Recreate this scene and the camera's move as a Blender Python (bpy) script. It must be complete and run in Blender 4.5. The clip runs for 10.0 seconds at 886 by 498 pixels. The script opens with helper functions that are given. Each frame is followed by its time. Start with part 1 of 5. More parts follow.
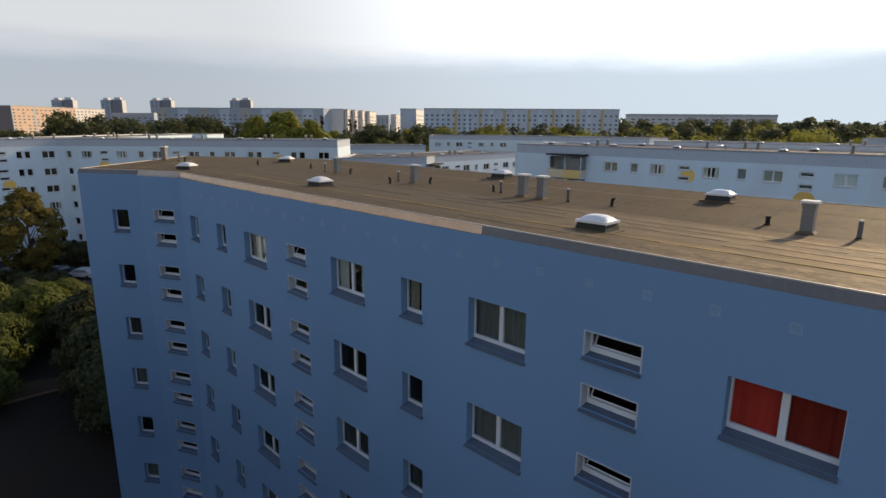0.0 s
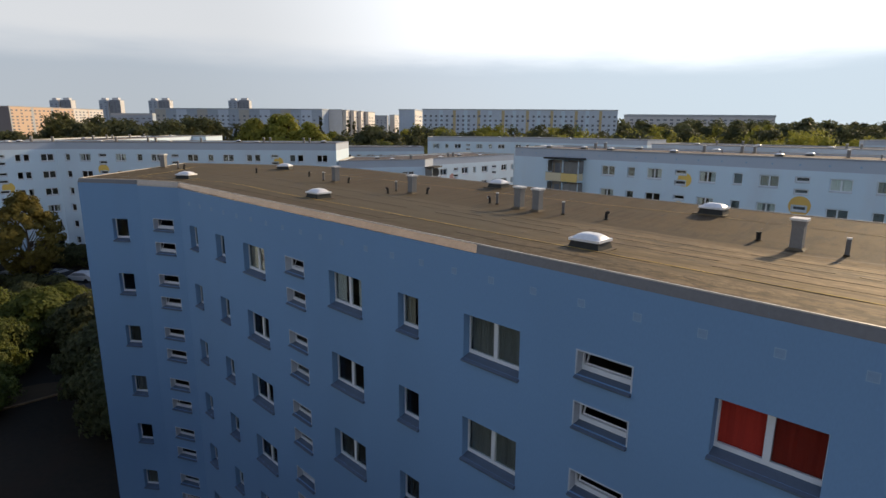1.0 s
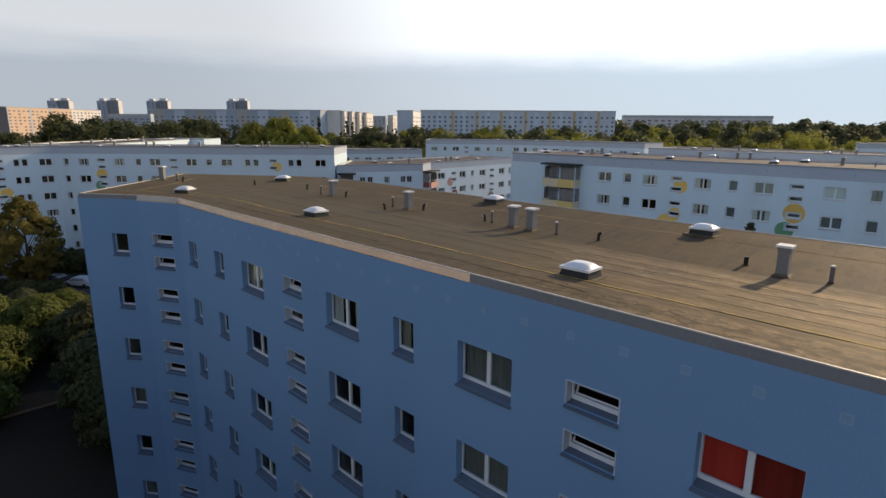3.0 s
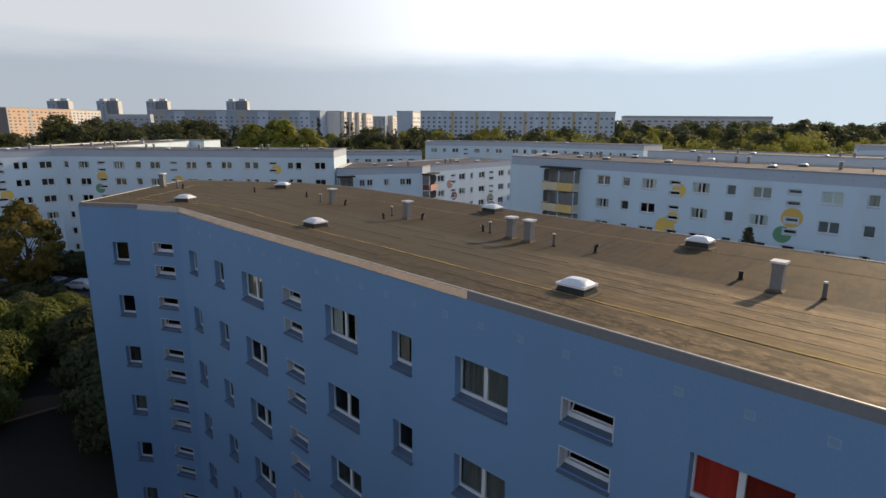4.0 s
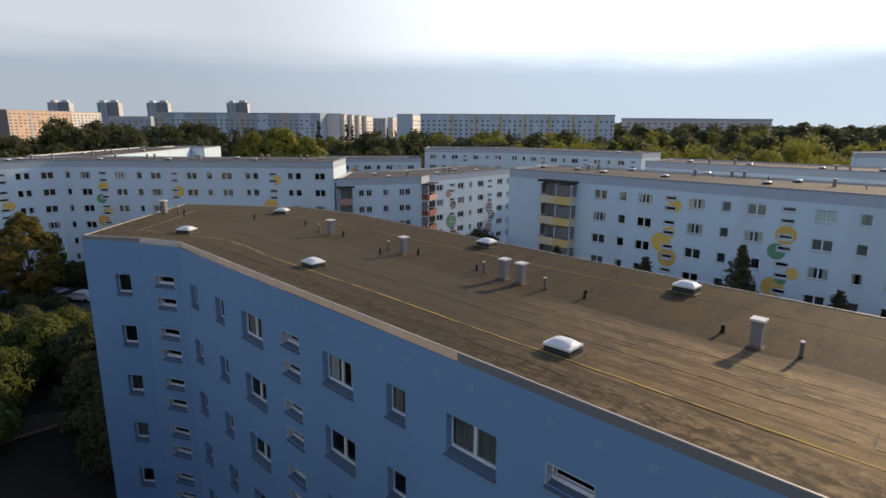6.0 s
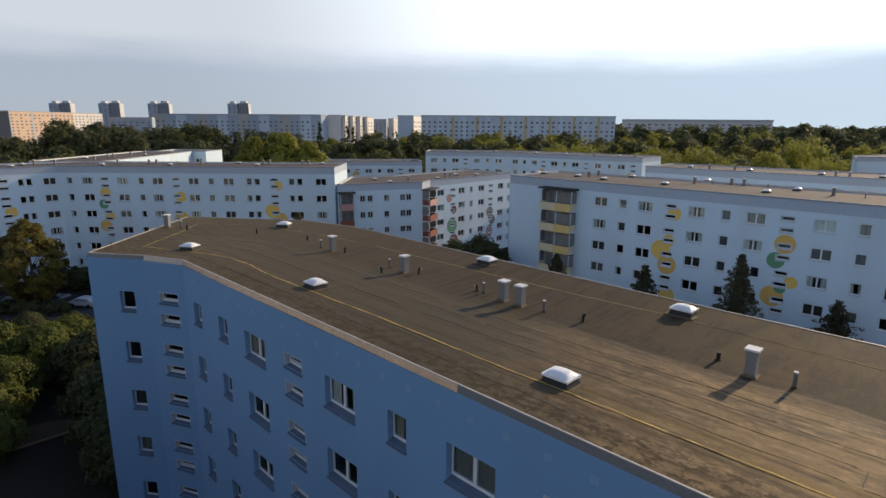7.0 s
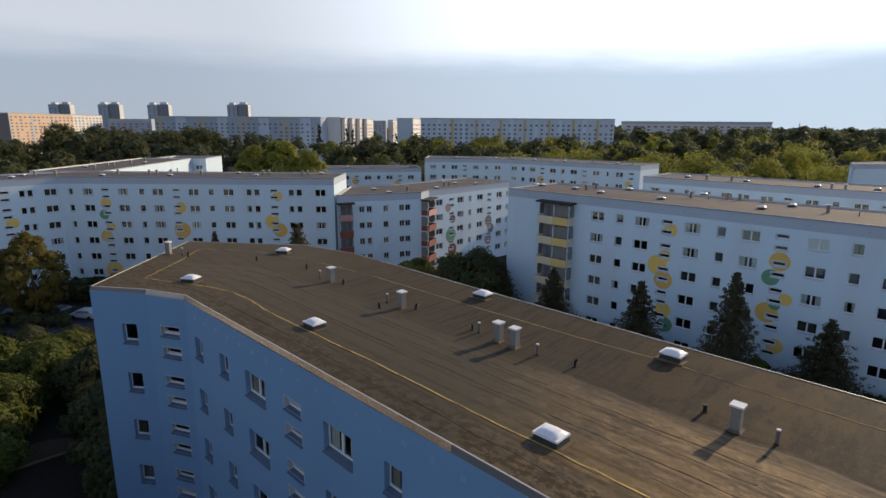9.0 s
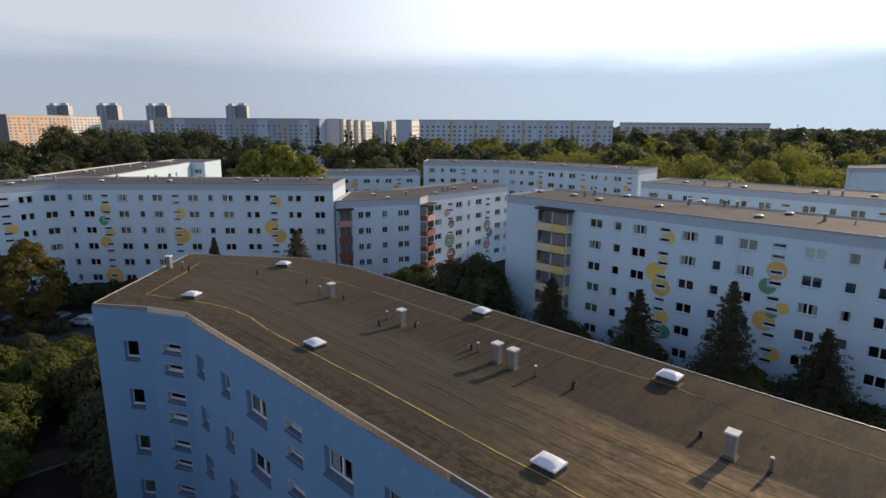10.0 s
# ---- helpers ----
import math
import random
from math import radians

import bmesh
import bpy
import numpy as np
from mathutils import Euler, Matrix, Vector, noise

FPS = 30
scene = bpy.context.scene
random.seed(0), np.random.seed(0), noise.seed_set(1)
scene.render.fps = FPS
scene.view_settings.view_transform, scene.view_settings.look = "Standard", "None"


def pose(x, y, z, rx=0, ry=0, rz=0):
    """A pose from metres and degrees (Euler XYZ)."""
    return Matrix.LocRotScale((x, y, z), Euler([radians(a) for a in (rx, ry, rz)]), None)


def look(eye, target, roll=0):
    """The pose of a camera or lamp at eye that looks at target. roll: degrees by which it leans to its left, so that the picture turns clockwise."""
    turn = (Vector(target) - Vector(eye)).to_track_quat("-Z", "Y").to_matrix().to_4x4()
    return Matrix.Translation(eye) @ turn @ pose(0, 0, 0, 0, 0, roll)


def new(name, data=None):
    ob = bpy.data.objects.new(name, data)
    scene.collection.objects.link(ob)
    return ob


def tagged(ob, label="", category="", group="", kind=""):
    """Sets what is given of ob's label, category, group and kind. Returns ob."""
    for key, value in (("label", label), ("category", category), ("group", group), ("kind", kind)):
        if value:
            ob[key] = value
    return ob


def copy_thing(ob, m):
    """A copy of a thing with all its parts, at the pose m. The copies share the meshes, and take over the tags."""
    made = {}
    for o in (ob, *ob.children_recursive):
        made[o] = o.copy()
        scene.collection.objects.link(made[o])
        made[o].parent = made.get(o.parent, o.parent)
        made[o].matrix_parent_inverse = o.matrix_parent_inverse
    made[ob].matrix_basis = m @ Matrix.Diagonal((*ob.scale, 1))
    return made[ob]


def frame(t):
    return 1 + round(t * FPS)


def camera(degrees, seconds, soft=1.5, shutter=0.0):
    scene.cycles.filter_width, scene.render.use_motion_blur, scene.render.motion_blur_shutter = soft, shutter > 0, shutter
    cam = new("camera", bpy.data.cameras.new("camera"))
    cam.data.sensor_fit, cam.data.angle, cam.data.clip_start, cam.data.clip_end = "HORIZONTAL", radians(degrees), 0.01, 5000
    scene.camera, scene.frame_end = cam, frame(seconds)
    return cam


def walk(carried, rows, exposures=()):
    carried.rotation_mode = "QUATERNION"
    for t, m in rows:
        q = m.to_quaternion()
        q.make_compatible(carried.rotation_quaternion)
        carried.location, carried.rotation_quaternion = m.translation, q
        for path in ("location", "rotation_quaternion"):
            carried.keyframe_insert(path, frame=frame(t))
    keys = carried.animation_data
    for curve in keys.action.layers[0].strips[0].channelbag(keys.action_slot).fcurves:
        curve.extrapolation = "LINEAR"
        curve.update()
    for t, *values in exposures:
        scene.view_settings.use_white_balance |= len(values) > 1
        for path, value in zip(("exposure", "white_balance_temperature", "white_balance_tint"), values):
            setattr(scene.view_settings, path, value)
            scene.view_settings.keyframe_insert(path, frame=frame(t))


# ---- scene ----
from math import cos, sin, pi, sqrt, atan2, hypot

# ---- camera and its walk ----
cam = camera(77.24, 10.0)
PATH = [
    (0, (0.000, 0.000, 21.260), (0.000, 9.766, 19.111), 0.32),
    (0.5, (0.034, -0.075, 21.519), (0.048, 9.691, 19.368), 0.30),
    (1, (0.073, -0.144, 21.744), (0.095, 9.622, 19.594), 0.32),
    (1.5, (0.091, -0.176, 21.950), (0.121, 9.590, 19.800), 0.32),
    (2, (0.111, -0.241, 22.168), (0.149, 9.525, 20.018), 0.31),
    (2.5, (0.152, -0.290, 22.366), (0.197, 9.476, 20.214), 0.31),
    (4, (0.234, -0.393, 22.975), (0.287, 9.373, 20.823), 0.32),
    (4.5, (0.291, -0.464, 23.395), (0.348, 9.302, 21.245), 0.32),
    (5, (0.368, -0.500, 23.825), (0.430, 9.267, 21.676), 0.32),
    (5.5, (0.440, -0.559, 24.260), (0.499, 9.208, 22.113), 0.33),
    (7, (0.461, -0.736, 25.653), (0.496, 9.030, 23.507), 0.32),
    (7.5, (0.474, -0.762, 26.133), (0.513, 9.004, 23.984), 0.32),
    (8, (0.485, -0.805, 26.619), (0.530, 8.962, 24.471), 0.32),
    (8.5, (0.538, -0.845, 27.074), (0.588, 8.923, 24.930), 0.31),
    (9, (0.602, -0.875, 27.505), (0.644, 8.892, 25.357), 0.32),
    (9.5, (0.590, -0.900, 27.984), (0.646, 8.867, 25.838), 0.32),
    (10, (0.578, -0.934, 28.449), (0.642, 8.833, 26.305), 0.30),
]
walk(cam, [(t, look(eye, target, roll)) for t, eye, target, roll in PATH], [(0.0, 0.28, 6350, 6), (5.0, 0.22, 6150, 6), (10.0, 0.16, 5880, 6)])

# ---- sky, sun and exposure ----
SUN_AZ, SUN_EL = radians(49.8), radians(19.6)
HAZE, VEIL = (4.45, 6.6), (6.2, 13.5)
SUN_DIR = Vector((cos(SUN_EL) * sin(SUN_AZ), cos(SUN_EL) * cos(SUN_AZ), sin(SUN_EL)))


def make_world():
    world = bpy.data.worlds.new("sky")
    scene.world = world
    world.use_nodes = True
    nt = world.node_tree
    N, Lk = nt.nodes, nt.links
    N.clear()

    def node(kind, **values):
        n = N.new("ShaderNode" + kind)
        for k, v in values.items():
            n.inputs[k.replace("_", " ")].default_value = v
        return n

    out, bg = node("OutputWorld"), node("Background", Strength=0.10)
    sky = N.new("ShaderNodeTexSky")
    sky.sky_type = "NISHITA"
    sky.sun_disc = False
    sky.sun_elevation, sky.sun_rotation = SUN_EL, SUN_AZ
    sky.air_density, sky.dust_density, sky.ozone_density = 1.2, 0.2, 5.0
    tc, sep = node("TexCoord"), node("SeparateXYZ")
    Lk.new(tc.outputs["Generated"], sep.inputs[0])
    dot = N.new("ShaderNodeVectorMath")
    dot.operation = "DOT_PRODUCT"
    dot.inputs[1].default_value = SUN_DIR
    Lk.new(tc.outputs["Generated"], dot.inputs[0])

    def ramp(source, lo, hi, a, b, smooth=True):
        r = N.new("ShaderNodeMapRange")
        r.interpolation_type = "SMOOTHSTEP" if smooth else "LINEAR"
        for k, v in (("From Min", lo), ("From Max", hi), ("To Min", a), ("To Max", b)):
            r.inputs[k].default_value = v
        Lk.new(source, r.inputs["Value"])
        return r.outputs[0]

    def times(a, b):
        m = N.new("ShaderNodeMath")
        m.operation = "MULTIPLY"
        Lk.new(a, m.inputs[0])
        Lk.new(b, m.inputs[1])
        return m.outputs[0]

    def layer(under, colour, brightness, factor):
        c = N.new("ShaderNodeVectorMath")
        c.operation = "SCALE"
        c.inputs[0].default_value = colour
        Lk.new(brightness, c.inputs["Scale"])
        m = N.new("ShaderNodeMix")
        m.data_type = "RGBA"
        Lk.new(factor, m.inputs["Factor"])
        Lk.new(under, m.inputs["A"])
        Lk.new(c.outputs[0], m.inputs["B"])
        return m.outputs["Result"]

    deep = N.new("ShaderNodeVectorMath")
    deep.operation = "MULTIPLY"
    deep.inputs[1].default_value = (0.84, 1.10, 1.42)
    Lk.new(sky.outputs[0], deep.inputs[0])
    # pale haze along the horizon
    veiled = layer(deep.outputs[0], (0.915, 0.95, 1.045), ramp(dot.outputs["Value"], 0.2, 0.95, HAZE[0], HAZE[1]), ramp(sep.outputs["Z"], 0.06, 0.42, 0.95, 0.0))
    hazed = layer(veiled, (0.77, 0.905, 1.03), ramp(dot.outputs["Value"], 0.2, 0.95, HAZE[0], HAZE[1]), times(ramp(dot.outputs["Value"], 0.55, 0.92, 0.0, 0.55), ramp(sep.outputs["Z"], 0.02, 0.30, 1.0, 0.0)))
    # thin bank of cloud, drawn out sideways, that thins out higher up
    mp = N.new("ShaderNodeMapping")
    mp.inputs["Scale"].default_value = (1.6, 1.6, 10.0)
    Lk.new(tc.outputs["Generated"], mp.inputs[0])
    nz = node("TexNoise", Scale=2.2, Detail=7.0, Roughness=0.55)
    Lk.new(mp.outputs[0], nz.inputs["Vector"])
    off = N.new("ShaderNodeMath")
    off.operation = "MULTIPLY_ADD"
    off.inputs[1].default_value = 0.05
    Lk.new(nz.outputs["Fac"], off.inputs[0])
    Lk.new(sep.outputs["Z"], off.inputs[2])
    cover = times(ramp(off.outputs[0], 0.108, 0.168, 0.0, 0.95), ramp(sep.outputs["Z"], 0.30, 0.75, 1.0, 0.05))
    clouded = layer(hazed, (0.99, 0.975, 1.005), ramp(dot.outputs["Value"], 0.35, 0.98, VEIL[0], VEIL[1]), cover)
    Lk.new(clouded, bg.inputs["Color"])
    Lk.new(bg.outputs[0], out.inputs[0])


make_world()
sun_data = bpy.data.lights.new("sun", "SUN")
sun_data.energy, sun_data.angle, sun_data.color = 4.3, radians(0.6), (1.0, 0.73, 0.45)
sun = new("sun", sun_data)
sun.matrix_world = look(SUN_DIR * 200, (0, 0, 0))

# ---- materials ----


def material(name, base, rough=0.8, vary=0.12, scale=0.6, fine=14.0, bump=0.0, stain=None, stain_amount=0.0,
             stain_scale=0.25, metallic=0.0, per_object=0.0, stretch=(1, 1, 1), spec=0.3, island=0.0):
    """A painted, felted or mineral surface: grain, broad clouding, optional stains, bump."""
    mat = bpy.data.materials.new(name)
    mat.use_nodes = True
    nt = mat.node_tree
    N, Lk = nt.nodes, nt.links
    bsdf = N["Principled BSDF"]
    bsdf.inputs["Roughness"].default_value = rough
    bsdf.inputs["Metallic"].default_value = metallic
    bsdf.inputs["Specular IOR Level"].default_value = spec
    tc = N.new("ShaderNodeTexCoord")
    mp = N.new("ShaderNodeMapping")
    mp.inputs["Scale"].default_value = stretch
    Lk.new(tc.outputs["Object"], mp.inputs[0])

    def noise_node(s, detail=4.0):
        n = N.new("ShaderNodeTexNoise")
        n.inputs["Scale"].default_value = s
        n.inputs["Detail"].default_value = detail
        Lk.new(mp.outputs[0], n.inputs["Vector"])
        return n

    broad, grain = noise_node(scale), noise_node(fine, 3.0)
    add = N.new("ShaderNodeMath")
    add.operation = "ADD"
    Lk.new(broad.outputs["Fac"], add.inputs[0])
    Lk.new(grain.outputs["Fac"], add.inputs[1])
    rng = N.new("ShaderNodeMapRange")
    rng.inputs["From Min"].default_value, rng.inputs["From Max"].default_value = 0.6, 1.4
    rng.inputs["To Min"].default_value, rng.inputs["To Max"].default_value = 1.0 - vary, 1.0 + vary
    Lk.new(add.outputs[0], rng.inputs["Value"])
    value = rng.outputs[0]
    for amount, node, socket in ((per_object, "ShaderNodeObjectInfo", "Random"), (island, "ShaderNodeNewGeometry", "Random Per Island")):
        if amount:
            info = N.new(node)
            r2 = N.new("ShaderNodeMapRange")
            r2.inputs["To Min"].default_value, r2.inputs["To Max"].default_value = 1 - amount, 1 + amount
            Lk.new(info.outputs[socket], r2.inputs["Value"])
            mul = N.new("ShaderNodeMath")
            mul.operation = "MULTIPLY"
            Lk.new(value, mul.inputs[0])
            Lk.new(r2.outputs[0], mul.inputs[1])
            value = mul.outputs[0]
    col = N.new("ShaderNodeVectorMath")
    col.operation = "SCALE"
    col.inputs[0].default_value = base
    Lk.new(value, col.inputs["Scale"])
    result = col.outputs[0]
    if stain:
        sn = noise_node(stain_scale, 7.0)
        sr = N.new("ShaderNodeMapRange")
        sr.interpolation_type = "SMOOTHSTEP"
        sr.inputs["From Min"].default_value, sr.inputs["From Max"].default_value = 0.48, 0.68
        sr.inputs["To Max"].default_value = stain_amount
        Lk.new(sn.outputs["Fac"], sr.inputs["Value"])
        mx = N.new("ShaderNodeMix")
        mx.data_type = "RGBA"
        mx.inputs["B"].default_value = (*stain, 1)
        Lk.new(sr.outputs[0], mx.inputs["Factor"])
        Lk.new(result, mx.inputs["A"])
        result = mx.outputs["Result"]
    Lk.new(result, bsdf.inputs["Base Color"])
    if bump:
        b = N.new("ShaderNodeBump")
        b.inputs["Strength"].default_value = bump
        b.inputs["Distance"].default_value = 0.02
        Lk.new(grain.outputs["Fac"], b.inputs["Height"])
        Lk.new(b.outputs[0], bsdf.inputs["Normal"])
    return mat


def glass_material():
    mat = bpy.data.materials.new("window_glass")
    mat.use_nodes = True
    nt = mat.node_tree
    N, Lk = nt.nodes, nt.links
    N.remove(N["Principled BSDF"])
    tr, gl, mx, lw = (N.new("ShaderNode" + k) for k in ("BsdfTransparent", "BsdfGlossy", "MixShader", "LayerWeight"))
    pw, ma = N.new("ShaderNodeMath"), N.new("ShaderNodeMath")
    pw.operation, ma.operation = "POWER", "MULTIPLY_ADD"
    pw.inputs[1].default_value, ma.inputs[1].default_value, ma.inputs[2].default_value = 5.0, 0.90, 0.055
    tr.inputs[0].default_value = (0.86, 0.90, 0.89, 1)
    gl.inputs["Roughness"].default_value = 0.03
    Lk.new(lw.outputs["Facing"], pw.inputs[0])
    Lk.new(pw.outputs[0], ma.inputs[0])
    Lk.new(ma.outputs[0], mx.inputs[0])
    Lk.new(tr.outputs[0], mx.inputs[1])
    Lk.new(gl.outputs[0], mx.inputs[2])
    Lk.new(mx.outputs[0], N["Material Output"].inputs[0])
    return mat


def leaf_material(name, base, island=0.3, scale=0.35, vary=0.22):
    mat = material(name, base, rough=0.7, vary=vary, scale=scale, fine=3.0, per_object=0.18, island=island, spec=0.2)
    nt = mat.node_tree
    N, Lk = nt.nodes, nt.links
    bsdf = N["Principled BSDF"]
    tl, mx = N.new("ShaderNodeBsdfTranslucent"), N.new("ShaderNodeMixShader")
    Lk.new(bsdf.inputs["Base Color"].links[0].from_socket, tl.inputs[0])
    mx.inputs[0].default_value = 0.48
    Lk.new(bsdf.outputs[0], mx.inputs[1])
    Lk.new(tl.outputs[0], mx.inputs[2])
    Lk.new(mx.outputs[0], N["Material Output"].inputs[0])
    return mat


def felt_material():
    """Weathered bitumen felt: brown grain, laps that hold dirt, pale silt before the valley, moss at the edge; sun on
    the near slope and shade on the far one are put into the colour.
    """
    mat = material("roof_felt", (0.039, 0.0345, 0.0265), rough=0.75, vary=0.30, scale=1.3, fine=22.0, bump=0.0, per_object=0.16, spec=0.08)
    nt = mat.node_tree
    N, Lk = nt.nodes, nt.links
    bsdf = N["Principled BSDF"]
    bsdf.inputs["Sheen Roughness"].default_value = 0.4
    bsdf.inputs["Sheen Tint"].default_value = (1.0, 0.72, 0.40, 1)
    col = bsdf.inputs["Base Color"].links[0].from_socket
    tc = N.new("ShaderNodeTexCoord")
    sep = N.new("ShaderNodeSeparateXYZ")
    Lk.new(tc.outputs["Object"], sep.inputs[0])

    def math_node(op, a, b):
        n = N.new("ShaderNodeMath")
        n.operation = op
        for k, v in enumerate((a, b)):
            if isinstance(v, (int, float)):
                n.inputs[k].default_value = v
            else:
                Lk.new(v, n.inputs[k])
        return n.outputs[0]

    def blend(col, factor, colour):
        m = N.new("ShaderNodeMix")
        m.data_type = "RGBA"
        m.inputs["B"].default_value = (*colour, 1)
        Lk.new(factor, m.inputs["Factor"])
        Lk.new(col, m.inputs["A"])
        return m.outputs["Result"]

    def ranged(socket, lo, hi, amount):
        r = N.new("ShaderNodeMapRange")
        r.interpolation_type = "SMOOTHSTEP"
        for k, v in (("From Min", lo), ("From Max", hi), ("To Max", amount)):
            r.inputs[k].default_value = v
        Lk.new(socket, r.inputs["Value"])
        return r.outputs[0]

    def streaks(turn, along, across, scale, rough=0.62):
        mp = N.new("ShaderNodeMapping")
        mp.vector_type = "TEXTURE"
        mp.inputs["Rotation"].default_value = (0, 0, radians(turn))
        mp.inputs["Scale"].default_value = (1 / along, 1 / across, 1)
        Lk.new(tc.outputs["Object"], mp.inputs[0])
        n = N.new("ShaderNodeTexNoise")
        n.inputs["Scale"].default_value, n.inputs["Detail"].default_value, n.inputs["Roughness"].default_value = scale, 8.0, rough
        Lk.new(mp.outputs[0], n.inputs["Vector"])
        return n.outputs["Fac"]

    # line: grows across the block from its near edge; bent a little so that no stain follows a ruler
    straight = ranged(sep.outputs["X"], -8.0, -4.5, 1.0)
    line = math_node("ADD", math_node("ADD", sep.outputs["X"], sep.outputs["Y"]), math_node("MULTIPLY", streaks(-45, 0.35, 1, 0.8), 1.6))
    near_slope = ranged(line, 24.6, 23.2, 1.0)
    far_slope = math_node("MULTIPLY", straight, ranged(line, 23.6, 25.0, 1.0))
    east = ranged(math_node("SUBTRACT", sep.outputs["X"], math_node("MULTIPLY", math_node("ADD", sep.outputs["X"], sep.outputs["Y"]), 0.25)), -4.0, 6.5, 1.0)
    LONG, CROSS = -45, 45
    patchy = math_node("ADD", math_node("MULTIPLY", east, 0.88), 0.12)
    # shade on the far slope, sun on the near one: put into the felt colour
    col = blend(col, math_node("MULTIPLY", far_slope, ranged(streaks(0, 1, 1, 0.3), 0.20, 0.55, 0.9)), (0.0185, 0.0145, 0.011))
    col = blend(col, math_node("MULTIPLY", near_slope, ranged(streaks(LONG, 0.3, 1.0, 0.7), 0.40, 0.60, 0.7)), (0.050, 0.0415, 0.029))
    west = math_node("SUBTRACT", 1.0, east)
    col = blend(col, math_node("MULTIPLY", west, ranged(streaks(0, 1, 1, 0.5), 0.15, 0.5, 0.55)), (0.056, 0.050, 0.031))
    # runs of dirt along the lengths, and down the fall on the far slope
    col = blend(col, math_node("MULTIPLY", near_slope, math_node("MULTIPLY", ranged(streaks(LONG, 0.14, 1.5, 1.9), 0.48, 0.64, 0.5), patchy)), (0.036, 0.026, 0.015))
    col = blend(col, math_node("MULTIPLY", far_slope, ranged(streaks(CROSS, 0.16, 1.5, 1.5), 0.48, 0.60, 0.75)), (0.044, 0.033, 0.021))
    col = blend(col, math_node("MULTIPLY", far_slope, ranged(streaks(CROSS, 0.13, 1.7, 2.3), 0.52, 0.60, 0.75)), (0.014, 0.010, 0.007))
    col = blend(col, math_node("MULTIPLY", far_slope, ranged(streaks(0, 1, 1, 5.0, 0.8), 0.50, 0.62, 0.75)), (0.054, 0.037, 0.023))
    col = blend(col, math_node("MULTIPLY", math_node("MULTIPLY", far_slope, east), ranged(streaks(CROSS, 0.4, 1.0, 1.0, 0.7), 0.44, 0.56, 0.8)), (0.074, 0.048, 0.021))
    # dried silt, thick towards the east end; the sun there is put into its colour
    sunlit_silt = math_node("MULTIPLY", math_node("MULTIPLY", near_slope, east), ranged(streaks(LONG, 0.5, 1.1, 0.9, 0.7), 0.30, 0.56, 0.92))
    col = blend(col, sunlit_silt, (0.225, 0.146, 0.066))
    sunlit_silt = math_node("MULTIPLY", math_node("MULTIPLY", near_slope, east), ranged(streaks(LONG, 0.6, 1.0, 3.1, 0.7), 0.46, 0.64, 0.7))
    col = blend(col, sunlit_silt, (0.34, 0.228, 0.112))
    # dirt held along the laps between the lengths
    gap = math_node("ABSOLUTE", math_node("SUBTRACT", math_node("FRACT", math_node("ADD", math_node("MULTIPLY", math_node("ADD", sep.outputs["X"], sep.outputs["Y"]), 0.787), -10.6), 0.0), 0.5), 0.0)
    lap = math_node("MULTIPLY", math_node("MULTIPLY", near_slope, ranged(gap, 0.34, 0.49, 0.62)), ranged(streaks(LONG, 0.4, 1.0, 2.0, 0.7), 0.36, 0.54, 1.0))
    col = blend(col, lap, (0.027, 0.018, 0.009))
    # pale run before the valley, dark wet line in it
    for centre, half, amount, colour in ((23.35, 0.62, 0.85, (0.145, 0.106, 0.066)), (23.95, 0.16, 0.8, (0.21, 0.165, 0.12)), (24.35, 0.22, 0.95, (0.012, 0.009, 0.007)), (25.2, 0.3, 0.5, (0.022, 0.016, 0.011))):
        off = math_node("ABSOLUTE", math_node("SUBTRACT", line, centre), 0.0)
        col = blend(col, math_node("MULTIPLY", ranged(off, half, half * 0.2, amount), math_node("MULTIPLY", east, ranged(streaks(LONG, 0.3, 1.2, 1.2), 0.38, 0.55, 1.0))), colour)
    # moss: ochre along the walkway, brown crust at the near edge
    off = math_node("ABSOLUTE", math_node("SUBTRACT", line, 17.7), 0.0)
    moss = math_node("MULTIPLY", math_node("MULTIPLY", ranged(off, 1.3, 0.2, 0.6), east), ranged(streaks(LONG, 0.5, 1.2, 1.6), 0.42, 0.58, 1.0))
    col = blend(col, moss, (0.155, 0.104, 0.024))
    crust = math_node("MULTIPLY", ranged(line, 17.6, 15.6, 1.0), ranged(streaks(LONG, 0.7, 1.0, 3.6, 0.75), 0.46, 0.56, 0.9))
    col = blend(col, crust, (0.026, 0.018, 0.008))
    # crumbs, and worn dark flecks
    col = blend(col, ranged(streaks(0, 1, 1, 1.6, 0.8), 0.54, 0.68, 0.45), (0.030, 0.021, 0.012))
    col = blend(col, math_node("MULTIPLY", ranged(streaks(0, 1, 1, 6.0, 0.8), 0.54, 0.66, 0.55), patchy), (0.028, 0.020, 0.011))
    col = blend(col, math_node("MULTIPLY", ranged(streaks(10, 1, 1, 8.0, 0.8), 0.56, 0.66, 0.6), patchy), (0.150, 0.108, 0.060))
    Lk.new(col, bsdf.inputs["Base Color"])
    Lk.new(ranged(streaks(LONG, 0.55, 1.1, 2.2), 0.10, 0.50, 0.06), bsdf.inputs["Sheen Weight"])
    b = N.new("ShaderNodeBump")
    b.inputs["Strength"].default_value, b.inputs["Distance"].default_value = 0.35, 0.012
    Lk.new(streaks(LONG, 0.8, 1.0, 6.0, 0.75), b.inputs["Height"])
    Lk.new(b.outputs[0], bsdf.inputs["Normal"])
    return mat


